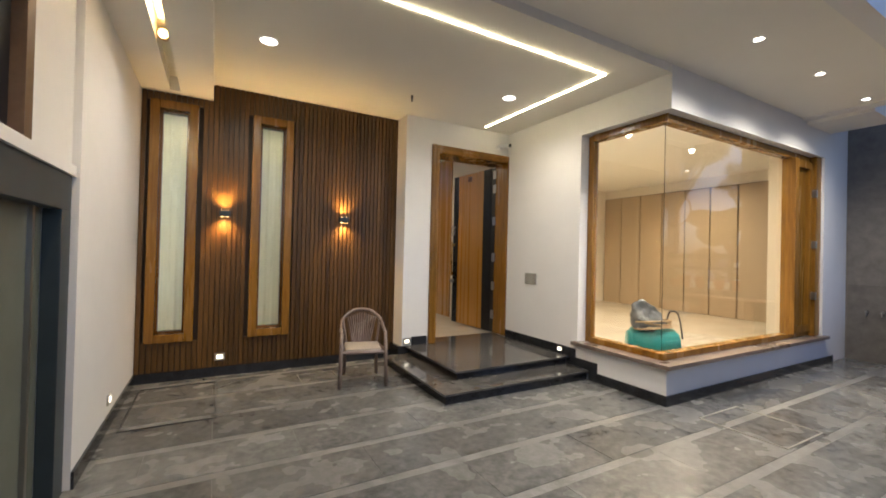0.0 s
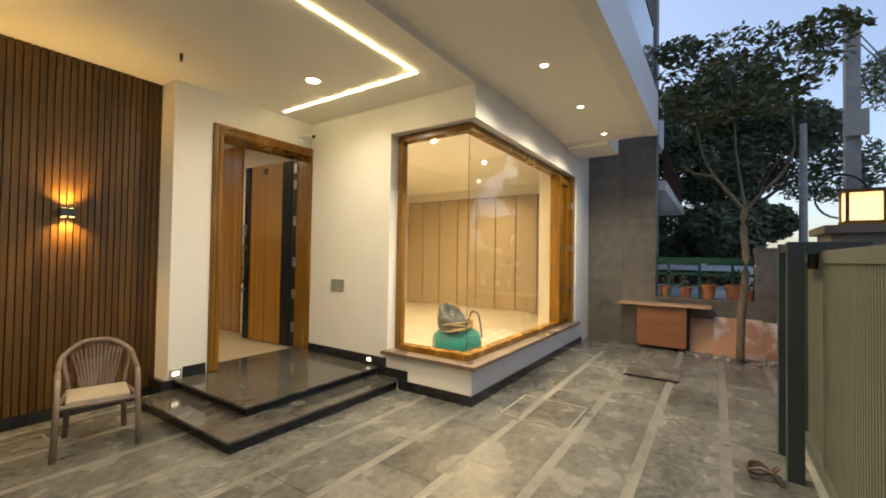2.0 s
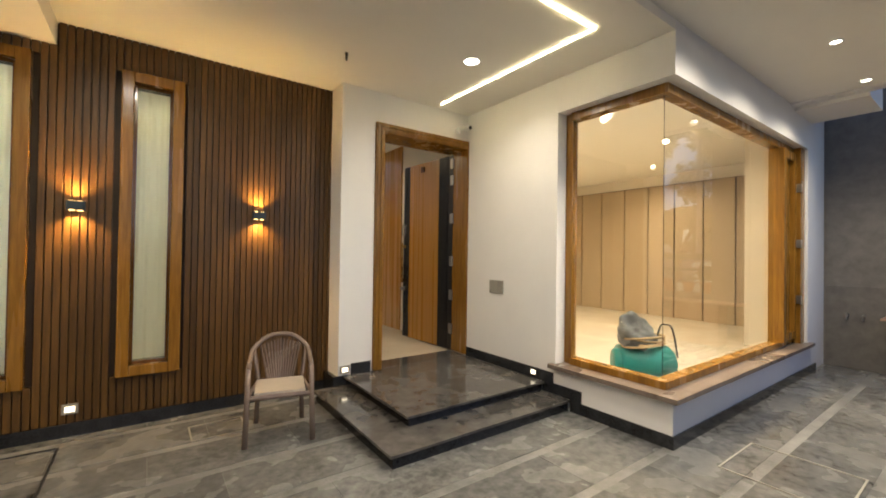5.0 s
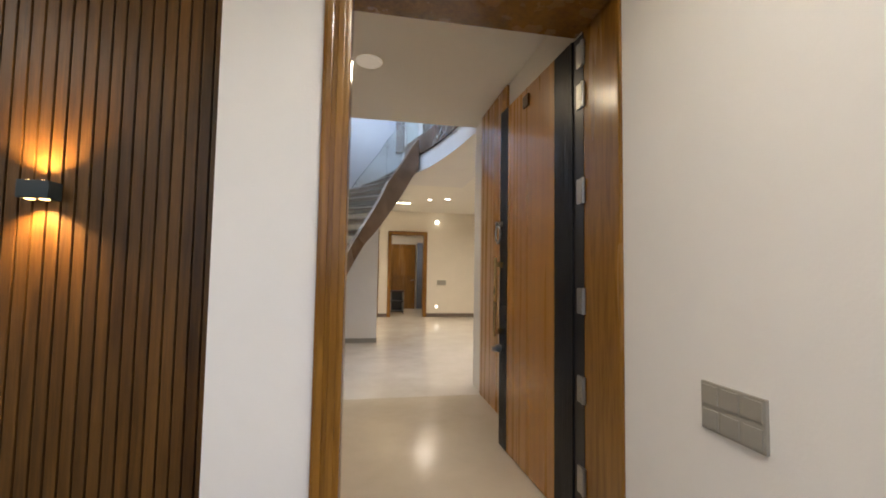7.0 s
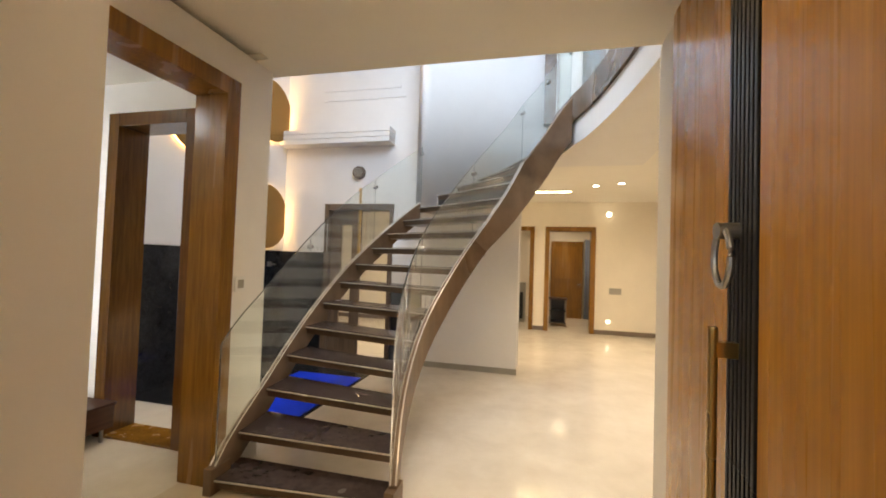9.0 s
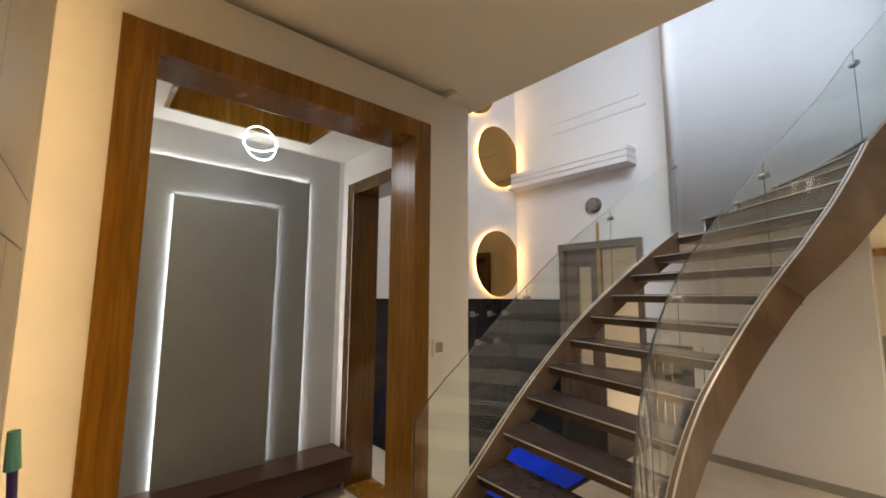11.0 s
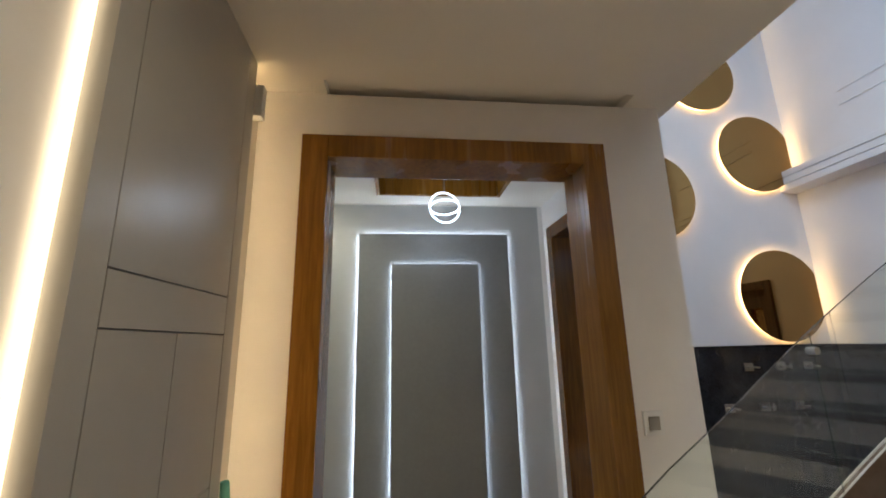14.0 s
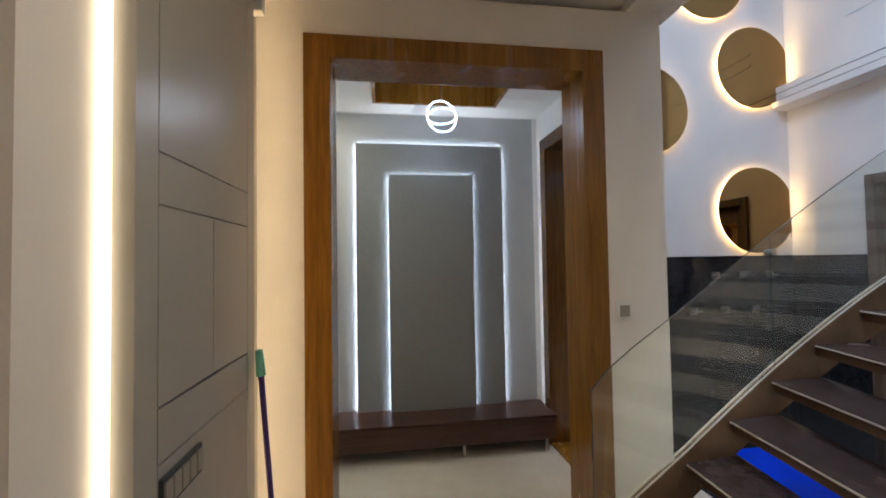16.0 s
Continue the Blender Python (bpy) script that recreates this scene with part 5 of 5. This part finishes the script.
def leaf_at(bm, c, s, rnd):
    c = Vector(c)
    d = Vector((rnd.uniform(-1, 1), rnd.uniform(-1, 1), rnd.uniform(-0.5, 0.4))).normalized()
    n = d.cross(Vector((rnd.uniform(-1, 1), rnd.uniform(-1, 1), rnd.uniform(-1, 1)))).normalized()
    vs = [bm.verts.new(c - d * s), bm.verts.new(c + n * s * 0.38), bm.verts.new(c + d * s), bm.verts.new(c - n * s * 0.38)]
    bm.faces.new(vs)


def leaf_cloud(blobs, count, size, seed):
    """Leaf blades scattered in soft clumps."""
    rnd = random.Random(seed)
    verts, faces = [], []
    for (cx, cy, cz, r, sq) in blobs:
        for j in range(count):
            u = rnd.uniform(-1, 1)
            a = rnd.uniform(0, 2 * math.pi)
            q = r * (0.35 + 0.65 * rnd.random() ** 0.5) * (1 + 0.25 * noise.noise(Vector((cx + u * 2, a, cz))))
            h = math.sqrt(1 - u * u)
            p = Vector((cx + q * h * math.cos(a), cy + q * h * math.sin(a), cz + q * u * sq))
            d = Vector((rnd.uniform(-1, 1), rnd.uniform(-1, 1), rnd.uniform(-0.7, 0.3))).normalized()
            n = d.cross(Vector((rnd.uniform(-1, 1), rnd.uniform(-1, 1), rnd.uniform(-1, 1)))).normalized()
            s = size * rnd.uniform(0.6, 1.4)
            i = len(verts)
            verts += [p - d * s, p + n * s * 0.4, p + d * s, p - n * s * 0.4]
            faces.append((i, i + 1, i + 2, i + 3))
    me = bpy.data.meshes.new("crown")
    me.from_pydata([tuple(v) for v in verts], [], faces)
    return me


for j, (yy, s) in enumerate(((1.42, 0.9), (1.12, 0.85), (0.80, 1.1), (0.45, 1.15), (0.26, 0.8))):
    potted(9.18, yy, 0.84, s, j)
cr = thing("wood_crate", (8.8, 1.45, 0), "red-brown plywood cabinet box standing by the wall", "crate")
part("box", B((8.62, 8.98, 1.08, 1.80, 0.06, 0.72), bevel=0.004), "rust", cr)
for yy in (1.12, 1.70):
    part("foot", B((8.66, 8.94, yy, yy + 0.06, 0, 0.06)), "bench", cr)
bo = thing("loose_board", (8.8, 1.4, 0.72), "thin warped board lying across the box", "board")
part("board", B((8.55, 8.98, 0.75, 2.1, 0.722, 0.745)), "ply", bo)
for j, (y0, y1, h, tl) in enumerate(((0.55, 1.05, 0.55, 0.18), (0.10, 0.72, 0.62, 0.26), (-0.38, 0.30, 0.58, 0.20))):
    b = thing("plywood_sheet", (8.7, (y0 + y1) / 2, 0), "stained plywood sheet leaning on the garden wall", "plywood sheet", "leaning plywood sheets")
    bm = B((0, 0.02, y0, y1, 0, h))
    bmesh.ops.transform(bm, matrix=Matrix.Translation((8.97 - tl - 0.03 * j, 0, 0.005)) @ Matrix.Rotation(math.atan2(tl, h), 4, "Y"), verts=bm.verts)
    part("sheet", bm, "ply" if j == 0 else "stained", b)
rb = thing("rubble", (8.6, 0.6, 0), "small heap of broken stone and plaster", "rubble", kind="stuff")
bm = bmesh.new()
rnd = random.Random(4)
for j in range(46):
    c = Vector((8.5 + rnd.uniform(-0.15, 0.2), rnd.uniform(-0.1, 1.1), 0.015))
    s = rnd.uniform(0.015, 0.05)
    bmesh.ops.create_cube(bm, size=1, matrix=Matrix.LocRotScale(c, Euler((rnd.random(), rnd.random(), rnd.random() * 6)), (s, s * 1.4, s * 0.6)))
part("pieces", bm, "concrete", rb)
wc = thing("wire_coil", (4.62, 0.42, 0.02), "tangle of thin cable lying by the gate post", "cable")
bm = bmesh.new()
tube(bm, [(4.60 + 0.07 * math.cos(a * 1.3) + 0.04 * math.sin(a * 2.1), 0.42 + 0.09 * math.sin(a), 0.02 + 0.025 * (1 + math.sin(a * 1.7))) for a in (0.3 * j for j in range(70))], 0.006, 5)
part("cable", bm, "bench", wc)

tp = thing("wall_taps", (8.98, 2.4, 0.72), "two small steel taps on the dark stone pier", "tap")
for yy in (2.30, 2.46):
    bm = cyl(bmesh.new(), (8.985, yy, 0.72), (8.93, yy, 0.72), 0.016, n=12)
    cyl(bm, (8.94, yy, 0.72), (8.94, yy, 0.66), 0.010, n=10)
    part("tap", bm, "steel", tp)
pier = bpy.data.objects["wall_pier"]
slabs = {}
for r in range(7):
    for y0, y1 in ((1.56, 2.10), (2.10, 2.68)):
        if (y0, y1) not in slabs:
            slabs[(y0, y1)] = mesh_of(B((0, 0.012, 0.002, y1 - y0 - 0.002, 0.002, 1.098), bevel=0.002), "cladding_slab", "clad")
        o = new("cladding_slab", slabs[(y0, y1)])
        o.location = (8.988, y0, r * 1.1)
        o.parent = pier

# ---------- trees ----------
yt = thing("young_tree", (8.42, 0.40, 0), "slender young tree with bare forked limbs and feathery leaves", "tree")
bm = tube(bmesh.new(), catmull([(8.42, 0.40, 0), (8.43, 0.38, 0.7), (8.40, 0.33, 1.4), (8.42, 0.36, 2.0), (8.40, 0.34, 2.25)], 16), 0.055, 10, 0.042)
part("trunk", bm, "bark", yt, smooth=True)
limbs = (
    [(8.40, 0.34, 2.2), (8.40, 0.55, 2.5), (8.42, 0.72, 2.75), (8.44, 0.85, 3.05), (8.50, 0.95, 3.6), (8.55, 1.0, 4.3)],
    [(8.40, 0.34, 2.2), (8.42, 0.15, 2.45), (8.46, -0.10, 2.75), (8.50, -0.22, 3.1), (8.52, -0.2, 3.6), (8.52, -0.28, 4.3)],
    [(8.40, 0.34, 2.25), (8.55, 0.38, 2.6), (8.70, 0.45, 3.3), (8.72, 0.45, 4.5)],
    [(8.42, 0.72, 2.75), (8.38, 0.95, 2.80), (8.36, 1.15, 2.95)],
)
for l in limbs:
    part("limb", tube(bmesh.new(), catmull(l, 14), 0.028, 8, 0.009), "bark", yt, smooth=True)
me = leaf_cloud([(8.55, 0.95, 4.35, 0.55, 0.55), (8.5, -0.25, 4.2, 0.55, 0.6), (8.7, 0.4, 4.7, 0.65, 0.5), (8.4, 1.25, 3.95, 0.45, 0.5), (8.6, 0.15, 3.85, 0.5, 0.5), (8.5, 0.75, 3.75, 0.45, 0.45), (8.5, -0.55, 4.65, 0.45, 0.5), (8.6, 1.2, 4.85, 0.40, 0.5)], 430, 0.062, 3)
me.materials.append(M["leaf"])
cr_ = new("crown", me)
cr_.parent = yt
cr_.matrix_parent_inverse = Matrix.Translation(-yt.location)


def big_tree(x, y, h, r, seed, label, low=0.30):
    rnd = random.Random(seed)
    t = thing("tree", (x, y, -0.12), label, "tree", "street trees")
    part("trunk", tube(bmesh.new(), catmull([(x, y, -0.15), (x + 0.1, y - 0.1, h * 0.25), (x - 0.1, y + 0.1, h * 0.45), (x, y, h * 0.7)], 16), 0.28, 10, 0.12), "bark", t, smooth=True)
    blobs = []
    for j in range(13):
        a = rnd.uniform(0, 6.28)
        q = r * rnd.uniform(0.35, 0.95)
        c = Vector((x + q * math.cos(a), y + q * math.sin(a), h * rnd.uniform(low, 0.92)))
        part("limb", tube(bmesh.new(), catmull([(x, y, h * 0.35), (Vector((x, y, h * 0.45)) + c) / 2, c], 8), 0.09, 6, 0.025), "bark", t)
        blobs.append((c.x, c.y, c.z, r * rnd.uniform(0.32, 0.5), 0.7))
    me = leaf_cloud(blobs, 2300, 0.10, seed + 9)
    me.materials.append(M["leafdark"])
    o = new("crown", me)
    o.parent = t
    o.matrix_parent_inverse = Matrix.Translation(-t.location)


big_tree(17.0, 2.6, 8.0, 3.0, 1, "broad dark street tree beyond the garden wall")
big_tree(19.5, -0.1, 8.7, 3.0, 2, "tall dark street tree beside the road")
big_tree(25.0, -9.4, 11.2, 3.9, 5, "far dark street tree with a high overhanging crown", 0.68)
big_tree(22.0, 5.0, 6.6, 3.0, 8, "dark street tree half hidden by the pier")
big_tree(15.5, 0.7, 3.7, 1.7, 23, "low bushy tree beside the road")
big_tree(26.0, -6.6, 4.2, 2.0, 27, "low bushy tree further down the road")

# pole, neighbour, car
ep = thing("utility_pole", (12.0, -1.5, -0.12), "square concrete utility pole with a meter box", "utility pole")
part("pole", B((11.90, 12.12, -1.61, -1.39, -0.15, 6.3), bevel=0.02), "concrete", ep)
part("box", B((11.80, 11.87, -1.70, -1.34, 3.9, 4.4), bevel=0.01), "plate", ep)
bm = bmesh.new()
tube(bm, [(11.80, -1.3 + 0.38 * math.cos(a), 2.75 + 0.42 * math.sin(a)) for a in (0.3 * j for j in range(44))], 0.02, 6)
part("cable_coil", bm, "black", ep, "coil of black cable")
for k2, (p, q) in enumerate((((12, -1.5, 6.1), (30, -9, 7.6)), ((12, -1.5, 5.9), (30, -9.5, 7.2)), ((12, -1.5, 4.2), (32, -9, 4.4)))):
    w = thing("overhead_wire", p, "thin black overhead wire", "wire", "overhead wires")
    m_ = (Vector(p) + Vector(q)) / 2 - Vector((0, 0, 0.3))
    part("wire", tube(bmesh.new(), catmull([p, m_, q], 12), 0.014, 5), "black", w)
ep2 = thing("utility_pole", (15.5, -1.25, -0.12), "slim grey utility pole further along the road", "utility pole")
part("pole", cyl(bmesh.new(), (15.5, -1.25, -0.15), (15.5, -1.25, 5.2), 0.11, 0.08), "concrete", ep2)
nb = thing("neighbour_house", (13.0, 4.4, -0.12), "pale neighbouring house with a railed balcony", "house")
part("wall", B((10.7, 17.0, 2.9, 9.0, -0.15, 8.2)), "neighbour", nb)
part("balcony", B((10.6, 16.0, 1.56, 2.9, 2.92, 3.13), bevel=0.01), "white", nb)
part("parapet", B((10.6, 12.1, 1.74, 2.9, 4.05, 5.25), bevel=0.01), "white", nb)
for j in range(34):
    part("baluster", B((10.62 + j * 0.16, 10.645 + j * 0.16, 1.59, 1.615, 3.13, 3.70)), "bench", nb)
part("balcony_rail", B((10.6, 16.0, 1.57, 1.63, 3.70, 3.77)), "bench", nb)
nw = part("window", B((13.0, 14.4, 2.86, 2.9, 3.2, 5.0)), "black", nb)
part("window_frame", B((12.92, 13.0, 2.83, 2.9, 3.14, 5.08), (14.4, 14.48, 2.83, 2.9, 3.14, 5.08)), "white", nw)
car = thing("parked_car", (12.8, 0.9, -0.12), "pale parked car half hidden behind the wall", "car")
bm = bx(bmesh.new(), 12.0, 13.7, -1.0, 3.0, 0.2, 0.85, bevel=0.12)
part("body", bm, "carpaint", car)
bm = bx(bmesh.new(), 12.12, 13.58, -0.1, 2.3, 0.82, 1.38, bevel=0.18)
part("cabin", bm, "carpaint", car)
part("side_window", B((12.10, 12.125, 0.1, 2.1, 0.92, 1.25), bevel=0.01), "black", car)
for yy in (-0.3, 2.2):
    part("wheel", cyl(bmesh.new(), (11.98, yy, 0.2), (12.2, yy, 0.2), 0.31), "tyre", car)
structure("road", "concrete", "worn grey street beyond the garden wall", "road", (9.6, 60, -40, 40, -0.119, -0.10))

# ---------- lamps of the place, with added fill ---
lamp("porch_lamp", "SPOT", look((1.14, 4.12, CY - 0.02), (1.14, 4.12, 0)), 120, NEUTRAL, 0.07, 165)
lamp("porch_lamp", "SPOT", look((3.66, 4.02, CY - 0.02), (3.66, 4.02, 0)), 98, NEUTRAL, 0.07, 165)
for x in (2.26, 3.47, 4.72, 5.95, 7.18):
    lamp("soffit_lamp", "SPOT", look((x, 2.03, CO - 0.02), (x, 2.03, 0)), 145, NEUTRAL, 0.05, 150)
# Only 4.9 sits at a fitting; 6.1 is unseen fill for the screen wall.
for x, y, w in ((4.9, 13.2, 115), (7.2, 13.2, 115), (1.5, 13.0, 300), (4.5, 16.8, 105), (6.1, 9.7, 260)):
    lamp("hall_lamp", "SPOT", look((x, y, CI - 0.03), (x, y, 0)), w, (1.0, 0.83, 0.60), 0.24, 165)
for x, y in ((6.0, 4.2), (7.6, 4.2), (6.0, 6.2), (7.6, 6.2), (9.2, 5.2)):
    lamp("living_lamp", "SPOT", look((x, y, CI - 0.03), (x, y, 0)), 115, WARM, 0.04, 160)
# Added fill placed at the unlit foyer fitting.
lamp("foyer_lamp", "SPOT", look((3.45, 6.9, CI - 0.02), (3.45, 6.9, 0)), 62, WARM, 0.16, 176)
# Bluish fill set in the added opening above the foyer.
lamp("upper_window_light", "AREA", look((3.5, 8.2, 5.4), (3.3, 11.5, 3.6)), 96, (0.56, 0.74, 1.0), 1.7, size_y=1.5)
# Added fill that brightens the stair from out of view.
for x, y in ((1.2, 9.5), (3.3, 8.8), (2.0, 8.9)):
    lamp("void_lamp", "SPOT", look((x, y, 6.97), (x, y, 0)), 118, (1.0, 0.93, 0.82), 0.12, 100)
# Unseen warm fill, added to brighten the slot window curtains from behind.
lamp("window_cove_lamp", "AREA", look((0.88, 5.80, 3.17), (0.88, 5.78, 0)), 14, (1.0, 0.90, 0.62), 1.4, size_y=0.06)
lamp("pendant_lamp", "POINT", pose(0.92, 7.0, 2.93), 4, (0.86, 0.93, 1.0), 0.12)
lamp("slot_lamp", "AREA", look((0.385, 1.9, 3.148), (0.385, 1.9, 0)), 22, WARM, 0.04, size_y=4.0)
# Added fill for the upper hall, with no known source.
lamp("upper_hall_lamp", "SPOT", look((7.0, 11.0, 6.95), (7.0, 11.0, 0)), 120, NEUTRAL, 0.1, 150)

# ---------- stone paving ----------
tiles = {}
floor_ob = bpy.data.objects["floor_yard"]
rnd = random.Random(11)
yrow = -1.415
row = 0
BAND = 0.075
while yrow < 5.4:
    depth = 0.445
    xcol = -3.0 + (row % 2) * 0.55
    y1 = min(yrow + depth, 5.46)
    while xcol < 9.0:
        x1 = min(xcol + 0.95, 8.99)
        if x1 - xcol > 0.05 and x1 > -0.2:
            key = (round(x1 - xcol, 3), round(y1 - yrow, 3))
            if key not in tiles:
                tiles[key] = mesh_of(B((0.0015, key[0] - 0.0015, 0, key[1], -0.012, 0.0), bevel=0.002), "paving", "stone")
            t = new("paving_stone", tiles[key])
            t.location = (xcol, yrow, 0)
            t.parent = floor_ob
        xcol += 0.95
    yrow += depth + BAND
    row += 1
